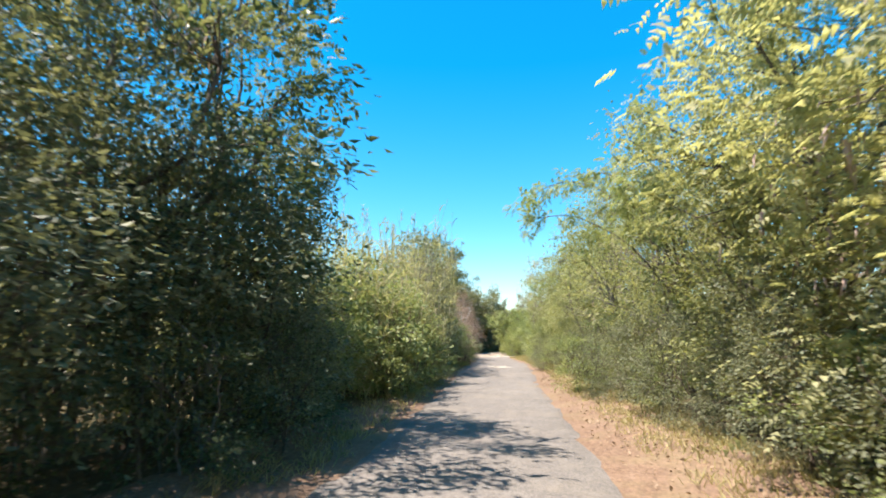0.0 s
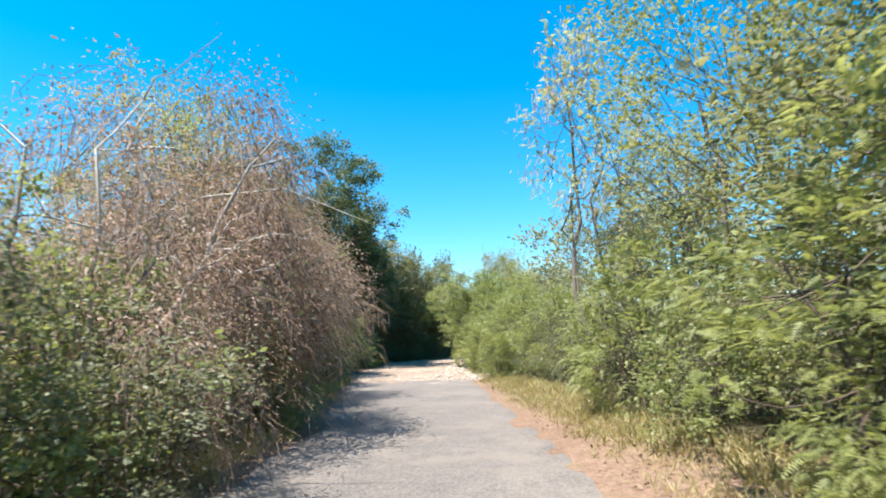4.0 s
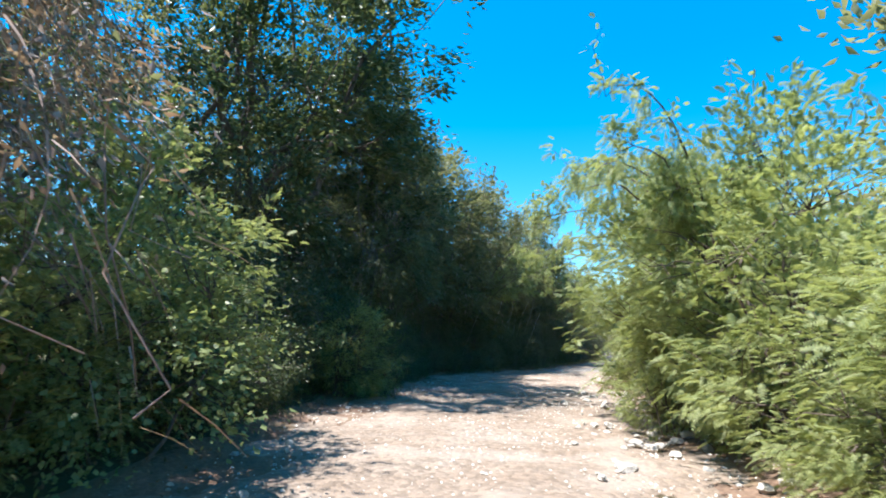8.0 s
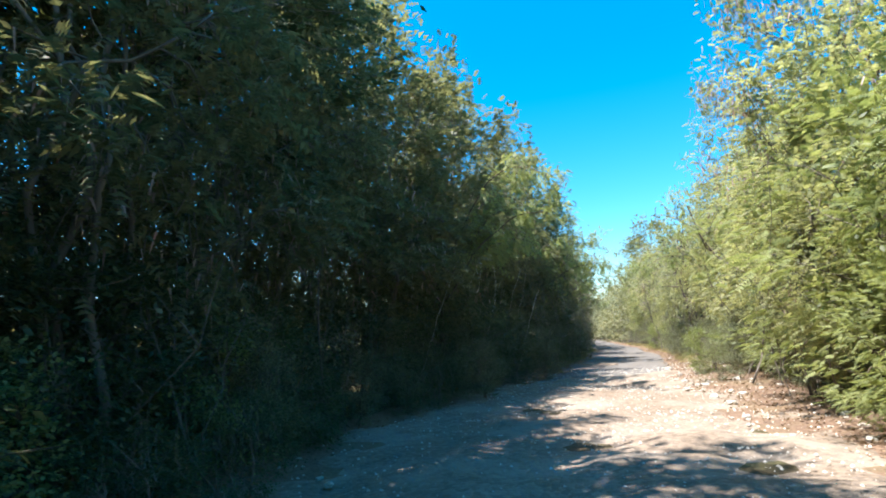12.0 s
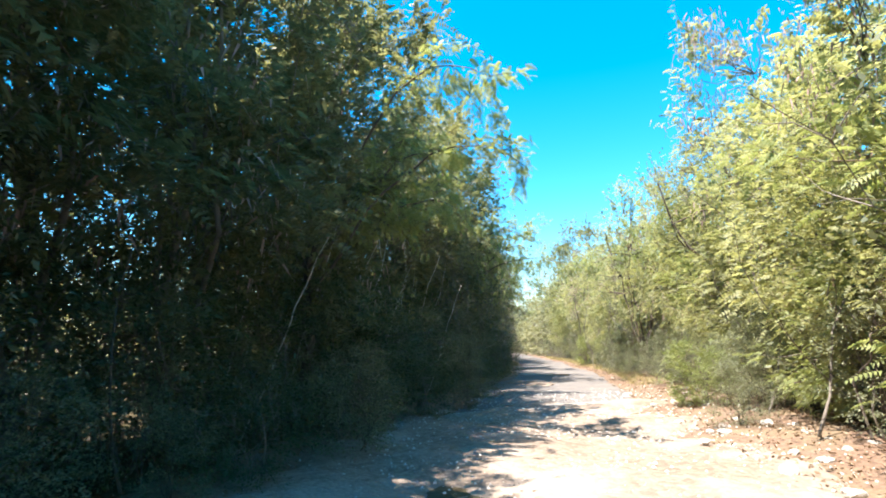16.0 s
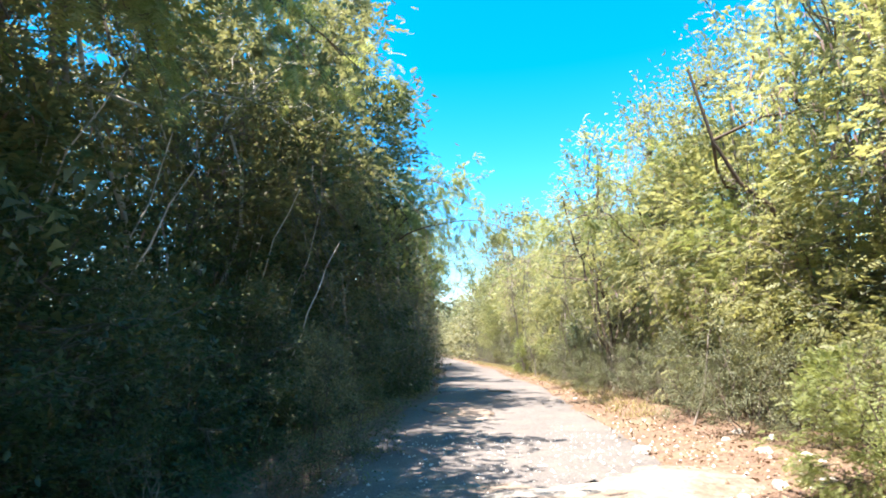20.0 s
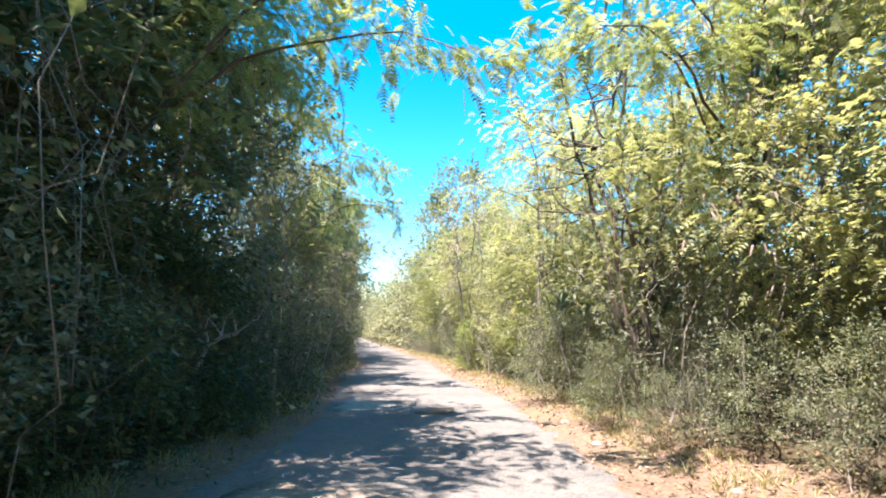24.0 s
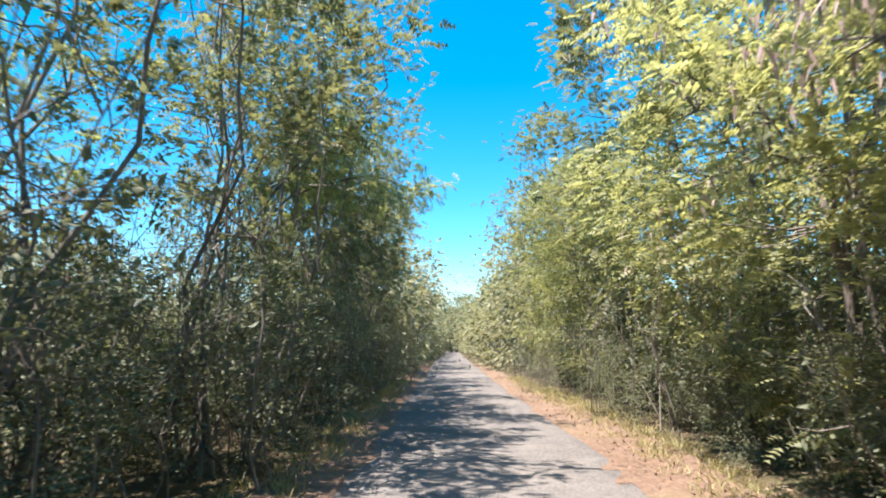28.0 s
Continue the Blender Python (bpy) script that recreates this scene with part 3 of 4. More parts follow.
def yucca(key, seed):
    """A stem with stiff sword-leaved rosettes."""
    rng = np.random.default_rng(seed)
    root = tagged(new("yucca"), "grey-green yucca with stiff sword-shaped leaves", "yucca")
    s = Shape()
    tube(s, wander(rng, (0, 0, -0.1), (-0.1, 0.1, 1.75), 8, 0.04), np.linspace(0.07, 0.05, 8), 7)
    stem = part("stem", s, BROWN, root, smooth=True)
    for cx, cy, cz in ((-0.1, 0.1, 1.8), (0.15, -0.3, 1.45), (-0.35, -0.1, 1.3)):
        if cz < 1.7:
            arm = Shape()
            tube(arm, wander(rng, (-0.03, 0.03, 0.9), (cx, cy, cz), 6, 0.06), np.linspace(0.045, 0.035, 6), 6)
            part("branch", arm, BROWN, stem, smooth=True)
        for k in range(26):
            leaf = Shape()
            a, up = k * 2.4, 1.35 - 1.5 * k / 26
            d = np.array([math.cos(a) * math.cos(up), math.sin(a) * math.cos(up), math.sin(up)])
            side = unit(np.cross(d, (0.02, 0.01, 1.0)))
            top = np.cross(side, d)
            length, wide = rng.uniform(0.45, 0.65), 0.028
            v = []
            for t in (0.0, 0.3, 0.65):
                c = np.array([cx, cy, cz]) + d * length * t - np.array([0, 0, 0.1 * t * t])
                w = wide * (1.0, 1.25, 0.85)[len(v) // 4]
                v += [c - side * w, c - top * 0.008, c + side * w, c + top * 0.004]
            v.append(np.array([cx, cy, cz]) + d * length - (0, 0, 0.12))
            f = []
            for r in (0, 4):
                for i in range(4):
                    j = (i + 1) % 4
                    f += [(r + i, r + j, r + j + 4), (r + i, r + j + 4, r + i + 4)]
            f += [(8 + i, 8 + (i + 1) % 4, 12) for i in range(4)]
            leaf.add(v, f)
            part("leaf", leaf, SWORD, root)
    PROTOS[key] = root


def dead_limb(key, seed):
    """A thick forked dead limb that sticks out of the thicket over the verge."""
    rng = np.random.default_rng(seed)
    root = tagged(new("dead_limb"), "thick bleached dead limb sticking out of the thicket", "dead branch")
    s = Shape()
    q = np.array([(-0.3, 0.1, -0.1), (-0.25, 0.1, 0.6), (-0.1, 0.05, 1.2), (0.1, 0.0, 1.62), (0.4, -0.1, 1.78), (0.7, -0.2, 1.84), (1.0, -0.35, 2.02)])
    tube(s, q, [0.05, 0.046, 0.042, 0.04, 0.037, 0.03, 0.014], 8)
    limb = part("limb", s, PALE, root, smooth=True)
    for i, e in ((3, (0.12, -0.1, 2.3)), (4, (0.25, -0.4, 2.15)), (5, (0.75, -0.5, 2.3)), (4, (0.55, 0.2, 2.4)), (6, (1.3, -0.3, 2.35))):
        b = Shape()
        tube(b, wander(rng, q[i], e, 6, 0.14), np.linspace(0.018, 0.004, 6), 5)
        part("branch", b, PALE, limb, smooth=True)
    PROTOS[key] = root


def liana(key, seed, height, count, label, material, leaf_m):
    """A curtain of thin stems that hang from the crown and cross one another, with a few leaves left on them."""
    rng = np.random.default_rng(seed)
    root = tagged(new("hanging_vine"), label, "vine", "hanging vines along the road")
    leaf = Shape()
    for k in range(count):
        s = Shape()
        top = np.array([rng.normal(-0.2, 0.3), rng.uniform(-1.6, 1.6), height * rng.uniform(0.75, 1.05)])
        low = np.array([rng.normal(0.25, 0.35), top[1] + rng.normal(0, 0.6), height * rng.uniform(0.0, 0.3) * (k % 3 > 0) - 0.05])
        line = wander(rng, top, low, 10, 0.09)
        line[:, 0] += 0.35 * np.sin(np.linspace(0, 3.1, 10))
        tube(s, line, np.linspace(rng.uniform(0.004, 0.008), 0.003, 10), 4)
        part("stem", s, material, root, smooth=True)
        n = 26
        p = line[rng.integers(0, 10, n)] + rng.normal(0, 0.09, (n, 3))
        broad_leaves(leaf, rng, p, scatter_dirs(rng, n, np.array([1.0, 0, -0.4]), 0.7, 0.5), 0.085, 0.05)
    part("foliage", leaf, leaf_m, root)
    PROTOS[key] = root


def bare_bough(key, seed):
    """A leafless stem that bends far out over the road and forks into thin twigs."""
    rng = np.random.default_rng(seed)
    root = tagged(new("dead_bough"), "long leafless grey bough leaning out over the road", "dead branch")
    s = Shape()
    t = np.linspace(0, 1, 12)
    line = np.stack([3.4 * t ** 2.1, 0.5 * t, 5.2 * np.sin(t * 1.45)], 1) + np.cumsum(rng.normal(0, 0.03, (12, 3)), 0)
    line[0, 2] = -0.15
    tube(s, line, np.linspace(0.055, 0.01, 12), 7)
    limb = part("limb", s, BARK, root, smooth=True)
    for k in range(15):
        i = int(rng.integers(6, 12))
        e = line[i] + np.array([rng.uniform(0.2, 1.3), rng.normal(0, 0.5), rng.uniform(-0.15, 0.65)])
        tw = Shape()
        q = wander(rng, line[i], e, 7, 0.12)
        tube(tw, q, np.linspace(0.012, 0.003, 7), 5)
        for j in (2, 4, 5):
            tube(tw, wander(rng, q[j], q[j] + rng.normal(0.1, 0.22, 3), 4, 0.12), np.linspace(0.006, 0.002, 4), 4)
        part("twig", tw, BARK, limb, smooth=True)
    PROTOS[key] = root


bare_bough("bough0", 451)
liana("liana0", 441, 5.2, 16, "thin brown vines hanging from the crowns", BARK, DRAB)
liana("liana1", 442, 5.6, 14, "long pale dry vines hanging from the trees", STRAW, DRY)
yucca("yucca0", 381)
dead_limb("limb0", 383)
leaning_stems("saplings0", 341)
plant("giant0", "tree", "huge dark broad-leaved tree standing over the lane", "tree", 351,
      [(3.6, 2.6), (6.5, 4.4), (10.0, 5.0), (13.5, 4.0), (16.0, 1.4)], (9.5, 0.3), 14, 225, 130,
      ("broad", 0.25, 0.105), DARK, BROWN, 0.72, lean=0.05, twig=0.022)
dead_tree("dead0", 231, 4.5, 0.9, 4)
dead_tree("dead1", 232, 3.2, 1.1, 4)

# lines of the road and of the scrub on either side: y, scrub, road edge, road edge, scrub
LINES = np.array([
    (-30, -7.0, -6.2, -2.6, -1.2), (-15, -5.2, -3.4, -0.2, 1.4), (0, -3.4, -1.8, 1.3, 2.8), (9, -1.9, -0.7, 2.2, 3.5), (13, -0.8, -0.2, 2.7, 3.9), (19, 0.1, 0.4, 3.4, 4.7),
    (27, 0.8, 1.1, 4.7, 5.9), (37, 1.9, 2.2, 6.0, 7.0), (46, 2.6, 3.0, 6.5, 7.7), (56, 2.3, 2.8, 7.1, 8.4), (62, 2.3, 3.0, 7.9, 8.6),
    (68, 2.2, 3.0, 8.6, 9.3), (75, 2.5, 3.4, 9.4, 10.3), (80, 3.4, 4.4, 10.2, 11.5), (84, 5.3, 6.2, 11.2, 13.1), (89, 8.0, 8.8, 13.1, 15.6),
    (94.7, 10.4, 11.0, 15.3, 16.6), (100, 12.8, 13.6, 17.4, 18.3), (108, 15.3, 16.0, 19.5, 20.6), (114, 17.8, 18.4, 21.5, 22.4),
    (128, 21.4, 21.8, 24.9, 25.5), (160, 29.3, 29.7, 33.0, 33.6), (200, 39.5, 40.0, 43.3, 44.0), (260, 55, 55.5, 59, 59.6)])


def edge(y, k):
    return float(np.interp(y, LINES[:, 0], LINES[:, k]))


# ---- ground and road ----
def lattice(xs, ys, height):
    """A sheet over rows ys with x columns xs(y)."""
    cols = [xs(y) for y in ys]
    n = len(cols[0])
    v = np.array([(x, y, height(x, y)) for y, c in zip(ys, cols) for x in c])
    i = (np.arange(len(ys) - 1)[:, None] * n + np.arange(n - 1)[None]).ravel()[:, None]
    s = Shape()
    s.add(v, np.concatenate([i + [0, 1, n + 1], i + [0, n + 1, n]]))
    return s


def rough(x, y, size, amount, octaves=3):
    return amount * sum(noise.noise(Vector((x / size * 2 ** k, y / size * 2 ** k, 3.7 * k))) / 2 ** k for k in range(octaves))


def ground_z(x, y):
    out = max(edge(y, 2) - x, x - edge(y, 3), 0.0)
    rise = min(out, 2.5) * 0.09
    return -0.03 + rise + rough(x, y, 1.6, 0.07) * min(out, 1.0) + rough(x, y, 9, 0.25) * min(out / 4, 1)


def ground_columns(y):
    l, r = edge(y, 2), edge(y, 3)
    near = [l - d for d in (700, 300, 120, 60, 30, 16, 10, 7, 5, 4, 3.2, 2.6, 2.1, 1.7, 1.3, 1.0, 0.7, 0.4, 0.15)]
    mid = list(np.linspace(l, r, 9))
    return near + mid + [r + d for d in (0.15, 0.4, 0.7, 1.0, 1.3, 1.7, 2.1, 2.6, 3.2, 4, 5, 7, 10, 16, 30, 60, 120, 300, 700)]


rows_y = np.r_[-600, -200, -80, -40, np.arange(-20, 130, 0.45), np.arange(130, 260, 6), 320, 450, 700, 1200]
tagged(new("ground", lattice(ground_columns, rows_y, ground_z).mesh("ground", SOIL, True)), kind="structure",
       label="brown soil under the scrub")


def strip(name, material, label, y0, y1, left, right, z, step=0.3, ragged=0.16, n=15, relief=0.012, sag=0.06, follow=False):
    """A ragged-edged ribbon of surface between two lines, its edges running down into the soil."""
    ys = np.arange(y0, y1 + step, step)

    def xs(y):
        a, b = left(y) + rough(y, 1.0, 2.3, ragged, 5), right(y) + rough(y, 9.0, 2.3, ragged, 5)
        return list(np.r_[a - 0.12, np.linspace(a, b, n), b + 0.12])

    def height(x, y):
        a, b = left(y), right(y)
        u = (x - a) / max(b - a, 0.1)
        end = min(y - y0, y1 - y)
        down = 0.0 if 0.0 <= u <= 1.0 else sag
        if follow:
            return ground_z(x, y) + 0.03 - (0.06 if u < 0.02 or u > 0.98 else 0)
        return z + relief * 3 * rough(x, y, 1.3, 1.0) - down - (0.04 if end < 0.25 else 0)

    sheet = lattice(xs, ys, height)
    for v in sheet.v:      # the ends run out in tongues
        for q in v:
            near = max(0.0, 1 - min(q[1] - y0, y1 - q[1]) / 4.0)
            q[1] += near * rough(q[0], 5.5 + y0, 1.4, 1.2, 4)
    return tagged(new(name, sheet.mesh(name, material, True)), label, kind="structure")


# soil verges, asphalt, the broken stretch of pale dirt, asphalt again
strip("verge_west", VERGE, "orange-brown bare soil along the road", -25, 150, lambda y: edge(y, 1) - 0.3, lambda y: edge(y, 2) + 0.4, 0.0, 0.35, 0.3, 10, follow=True)
strip("verge_east", VERGE, "orange-brown bare soil along the road", -25, 150, lambda y: edge(y, 3) - 0.4, lambda y: edge(y, 4) + 0.3, 0.0, 0.35, 0.3, 12, follow=True)
strip("road_near", ASPHALT, "worn grey asphalt lane", -40, 58.5, lambda y: edge(y, 2), lambda y: edge(y, 3), 0.035)
strip("road_dirt", DIRT, "broken pale limestone dirt lane", 56.5, 88.9, lambda y: edge(y, 2) - 0.5, lambda y: edge(y, 3) + 0.7, 0.026, 0.2, 0.3, 21, 0.03)
strip("road_far", ASPHALT, "worn grey asphalt lane", 88.1, 262, lambda y: edge(y, 2), lambda y: edge(y, 3), 0.035)


def patch(x, y, rx, ry, material, name, label, seed):
    rng = np.random.default_rng(seed)
    a = np.linspace(0, 2 * np.pi, 26)[:-1]
    r = 1 + 0.22 * np.sin(3 * a + seed) + rng.normal(0, 0.1, 25)
    ring = np.stack([x + rx * r * np.cos(a), y + ry * r * np.sin(a), np.full(25, 0.045)], 1)
    inner = np.stack([x + rx * 0.8 * r * np.cos(a), y + ry * 0.8 * r * np.sin(a), np.full(25, 0.062)], 1)
    low = ring - (0, 0, 0.06)
    s = Shape()
    k = np.arange(25)
    j = (k + 1) % 25
    v = np.concatenate([low, ring, inner, [[x, y, 0.064]]])
    f = [np.stack([k + a0, j + a0, j + a0 + 25], 1) for a0 in (0, 25)] + [np.stack([k + a0, j + a0 + 25, k + a0 + 25], 1) for a0 in (0, 25)]
    f.append(np.stack([k + 50, j + 50, np.full(25, 75)], 1))
    s.add(v, np.concatenate(f))
    tagged(new(name, s.mesh(name, material, True)), label, kind="structure")


for i, (x, y, rx, ry) in enumerate(((3.98, 32.35, 0.34, 0.62), (3.85, 33.45, 0.2, 0.3), (3.5, 32.0, 0.16, 0.2), (3.25, 33.1, 0.24, 0.26), (4.2, 34.0, 0.12, 0.3), (3.55, 33.8, 0.1, 0.14))):
    patch(x, y, rx, ry, FILL, "road_patch_pale", "pale filled pothole in the asphalt", 3 + i)
patch(12.5, 94.6, 0.6, 1.5, DIRT, "road_patch_worn", "pale worn strip in the asphalt", 7)
patch(14.6, 100.8, 0.6, 0.65, FILL, "road_patch_stone", "pale irregular patch in the asphalt", 9)
patch(15.5, 99.5, 0.32, 0.3, VERGE, "road_patch_soil", "orange soil in a hole of the asphalt", 11)
patch(11.5, 88.15, 1.05, 0.16, FILL, "road_lip", "broken pale lip where the asphalt begins", 13)


# ---- planting ----
place_rng = np.random.default_rng(5)
bases = {}


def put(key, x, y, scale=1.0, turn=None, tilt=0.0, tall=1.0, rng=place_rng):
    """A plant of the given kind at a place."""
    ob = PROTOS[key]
    if turn is None:      # the leafy side is turned to the road and the coming camera
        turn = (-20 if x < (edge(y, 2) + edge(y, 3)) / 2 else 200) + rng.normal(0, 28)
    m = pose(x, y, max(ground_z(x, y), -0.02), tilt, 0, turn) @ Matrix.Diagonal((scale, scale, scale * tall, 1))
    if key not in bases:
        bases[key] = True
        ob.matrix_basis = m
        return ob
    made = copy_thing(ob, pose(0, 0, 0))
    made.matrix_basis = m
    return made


CLEAR = ((18.1, 99.7, 1.15), (18.9, 100.6, 0.9), (9.68, 65.5, 0.3))      # left empty to fit the camera's view of the yucca and the low acacia: x, y, reach


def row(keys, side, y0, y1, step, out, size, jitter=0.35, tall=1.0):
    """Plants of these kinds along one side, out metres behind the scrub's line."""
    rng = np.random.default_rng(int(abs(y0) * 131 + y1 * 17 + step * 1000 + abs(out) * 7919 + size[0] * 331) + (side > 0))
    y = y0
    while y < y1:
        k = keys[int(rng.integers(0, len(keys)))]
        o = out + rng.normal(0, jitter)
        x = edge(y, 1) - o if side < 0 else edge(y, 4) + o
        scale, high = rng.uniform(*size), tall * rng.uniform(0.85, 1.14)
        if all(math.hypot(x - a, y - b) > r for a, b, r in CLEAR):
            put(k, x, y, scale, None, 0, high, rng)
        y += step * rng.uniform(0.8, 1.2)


def kinds(*names):
    return [f"{n}{i}" for n in names for i in range(3)]


# west side
# rows begin behind the first viewpoint, unseen there, to shade and reflect
row(kinds("dull", "leuc"), -1, -12, 9, 1.8, 1.9, (0.75, 0.92))
row(kinds("thin", "gold"), -1, -10, 7, 3.0, 3.4, (0.8, 0.95))
row(kinds("drab"), -1, -8, 10, 1.4, 1.1, (0.8, 1.1))
row(kinds("drab", "under"), -1, -1, 9.5, 1.2, 0.4, (0.4, 0.6))
row(kinds("vine"), -1, 9, 21, 1.0, 1.05, (0.5, 0.72))
row(kinds("vine"), -1, 9, 21, 1.2, 1.7, (0.75, 1.0))
row(kinds("cane"), -1, 9, 25, 1.25, 2.2, (0.74, 0.98))
row(kinds("cane"), -1, 13, 19, 1.9, 1.1, (0.75, 0.9))
row(kinds("thin", "dull", "thin"), -1, 23, 31, 1.8, 1.4, (0.68, 0.82))
row(kinds("vine", "drab"), -1, 21, 37, 1.4, 1.6, (0.8, 1.0))
row(kinds("cane"), -1, 25, 37, 1.8, 2.2, (1.0, 1.22))
row(kinds("dull", "leuc"), -1, 31, 38, 2.2, 3.2, (0.7, 0.82))
row(kinds("tangle"), -1, 42.8, 45, 1.4, 2.2, (0.48, 0.56))
row(kinds("vine", "drab"), -1, 36, 48, 1.1, 0.7, (0.35, 0.55))
row(kinds("tangle"), -1, 46, 52, 1.5, 1.6, (0.86, 1.02))
row(kinds("drab"), -1, 40, 52, 2.6, 1.4, (0.4, 0.6))
row(kinds("gold", "dull"), -1, 47, 54, 2.6, 3.4, (0.85, 0.98))
row(kinds("tangle"), -1, 52, 57, 1.6, 2.2, (0.75, 0.95))
row(kinds("stems"), -1, 55, 61, 1.6, 2.2, (0.8, 1.0))
row(kinds("thin", "bare"), -1, 54, 64, 2.0, 3.0, (0.8, 0.95))
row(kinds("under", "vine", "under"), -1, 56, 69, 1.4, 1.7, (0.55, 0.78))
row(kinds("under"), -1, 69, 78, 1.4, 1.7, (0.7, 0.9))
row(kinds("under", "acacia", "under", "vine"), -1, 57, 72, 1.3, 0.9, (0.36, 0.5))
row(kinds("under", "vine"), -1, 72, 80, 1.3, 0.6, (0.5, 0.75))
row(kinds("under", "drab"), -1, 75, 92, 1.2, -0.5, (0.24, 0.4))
row(kinds("broad"), -1, 75, 80, 3.0, 4.8, (0.95, 1.1))
row(kinds("broad", "dull"), -1, 71, 75, 2.2, 3.8, (0.72, 0.86))
row(kinds("leuc", "dull"), -1, 74, 83, 1.9, 2.6, (0.8, 0.95))
row(kinds("leuc", "leuc", "bare"), -1, 83, 99, 2.2, 2.4, (0.98, 1.14))
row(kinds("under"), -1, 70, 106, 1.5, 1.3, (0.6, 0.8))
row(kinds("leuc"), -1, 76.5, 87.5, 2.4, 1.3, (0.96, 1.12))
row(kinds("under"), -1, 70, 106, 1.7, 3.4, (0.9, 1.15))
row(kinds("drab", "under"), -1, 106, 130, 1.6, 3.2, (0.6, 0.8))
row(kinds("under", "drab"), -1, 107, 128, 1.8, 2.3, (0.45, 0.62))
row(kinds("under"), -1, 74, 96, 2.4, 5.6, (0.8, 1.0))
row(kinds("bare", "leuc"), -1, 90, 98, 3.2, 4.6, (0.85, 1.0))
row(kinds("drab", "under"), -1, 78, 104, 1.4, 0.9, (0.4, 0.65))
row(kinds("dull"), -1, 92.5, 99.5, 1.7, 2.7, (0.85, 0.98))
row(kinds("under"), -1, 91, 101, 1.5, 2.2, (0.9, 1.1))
row(kinds("stems"), -1, 73, 84, 2.2, 1.5, (0.8, 1.05))
row(kinds("thin"), -1, 99.5, 106, 2.0, 2.1, (0.82, 1.0))
row(kinds("thin", "thin", "thin", "leuc"), -1, 106, 130, 2.0, 1.7, (0.9, 1.06))
row(kinds("stems"), -1, 101, 130, 1.5, 2.1, (0.85, 1.1))
row(kinds("drab"), -1, 102, 130, 1.6, 1.2, (0.45, 0.65))
row(kinds("far"), -1, 131, 230, 3.6, 3.1, (1.05, 1.3))
row(kinds("far"), -1, 56, 135, 2.8, 8.0, (0.5, 0.62))
row(kinds("far"), -1, -20, 56, 3.0, 7.0, (0.42, 0.55))
# unseen trees added behind the starting point
row(kinds("far"), -1, -26, -16, 2.4, -1.5, (1.0, 1.1))
# east side
# also begun behind the first viewpoint for shade and reflected light
row(kinds("gold", "yellow", "bare"), 1, -12, 7, 2.4, 2.4, (0.95, 1.2))
row(kinds("gold", "yellow", "gold", "dull"), 1, 7, 34, 2.4, 2.1, (0.78, 1.05))
row(kinds("drab", "vine", "drab"), 1, 0, 30, 1.15, 0.3, (0.34, 0.56))
row(kinds("drab", "vine", "acacia"), 1, 30, 56, 1.5, 1.1, (0.36, 0.58))
row(kinds("gold", "dull"), 1, 34, 46, 2.4, 2.2, (0.88, 1.08))
row(kinds("dull", "acacia"), 1, 46, 53, 2.4, 2.3, (0.58, 0.7))
row(kinds("acacia"), 1, 53, 58, 2.0, 1.5, (0.44, 0.54))
row(kinds("acacia"), 1, 57.5, 65, 1.8, 1.0, (0.54, 0.66))
row(kinds("acacia"), 1, 65.5, 71, 1.9, 0.6, (0.78, 0.92), 0.2)
row(kinds("acacia"), 1, 71, 76, 2.2, 2.2, (0.85, 1.05))
row(kinds("drab", "acacia"), 1, 57, 76, 1.5, 0.1, (0.2, 0.36))
row(kinds("acacia", "gold", "acacia", "yellow"), 1, 75.5, 82, 1.9, 2.3, (1.05, 1.2))
row(kinds("yellow", "gold", "yellow", "acacia"), 1, 82, 92, 1.9, 2.3, (0.92, 1.1))
row(kinds("acacia", "yellow"), 1, 75, 84, 2.0, 1.2, (0.5, 0.68))
row(kinds("stems"), 1, 76, 110, 2.0, 2.0, (0.9, 1.2))
row(kinds("thorn", "yellow"), 1, 90, 106, 2.1, 2.7, (0.82, 1.0))
row(kinds("yellow", "leuc", "gold"), 1, 106, 112, 2.2, 2.7, (0.78, 0.92))
row(kinds("yellow", "leuc", "gold"), 1, 112, 130, 2.2, 2.8, (1.0, 1.2))
row(kinds("drab", "drab", "yellow"), 1, 80, 91, 1.15, 0.6, (0.32, 0.56))
row(kinds("drab", "stems"), 1, 91, 100, 1.2, 0.8, (0.28, 0.44))
row(kinds("drab", "yellow", "drab", "acacia"), 1, 100, 107, 1.15, 0.85, (0.32, 0.56))
row(kinds("drab", "stems", "drab", "stems"), 1, 107, 130, 1.15, 1.0, (0.32, 0.52))
row(kinds("drab"), 1, 84, 92, 0.95, -0.5, (0.26, 0.4))
row(kinds("drab", "vine"), 1, 92, 99, 1.1, 0.0, (0.22, 0.36))
row(kinds("drab"), 1, 92, 108, 1.9, 1.9, (0.36, 0.5))
row(kinds("drab"), 1, 108, 130, 1.9, 1.9, (0.55, 0.8))
row(kinds("stems"), 1, 103, 124, 2.4, 1.6, (0.7, 0.95))
row(kinds("far"), 1, 131, 230, 3.6, 3.1, (1.05, 1.3))
row(kinds("far"), 1, -20, 130, 6.0, 6.0, (0.9, 1.1))
for k in range(9):
    put(f"far{k % 3}", 44 + 2.6 * k, 238 + 2.0 * (k % 3), 2.0)
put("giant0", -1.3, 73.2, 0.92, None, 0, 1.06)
# second copy added to fit the skyline from the camera and shade the lane
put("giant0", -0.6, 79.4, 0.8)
put("broad1", -2.4, 70.4, 1.02)
put("broad0", -4.6, 66.0, 1.05)
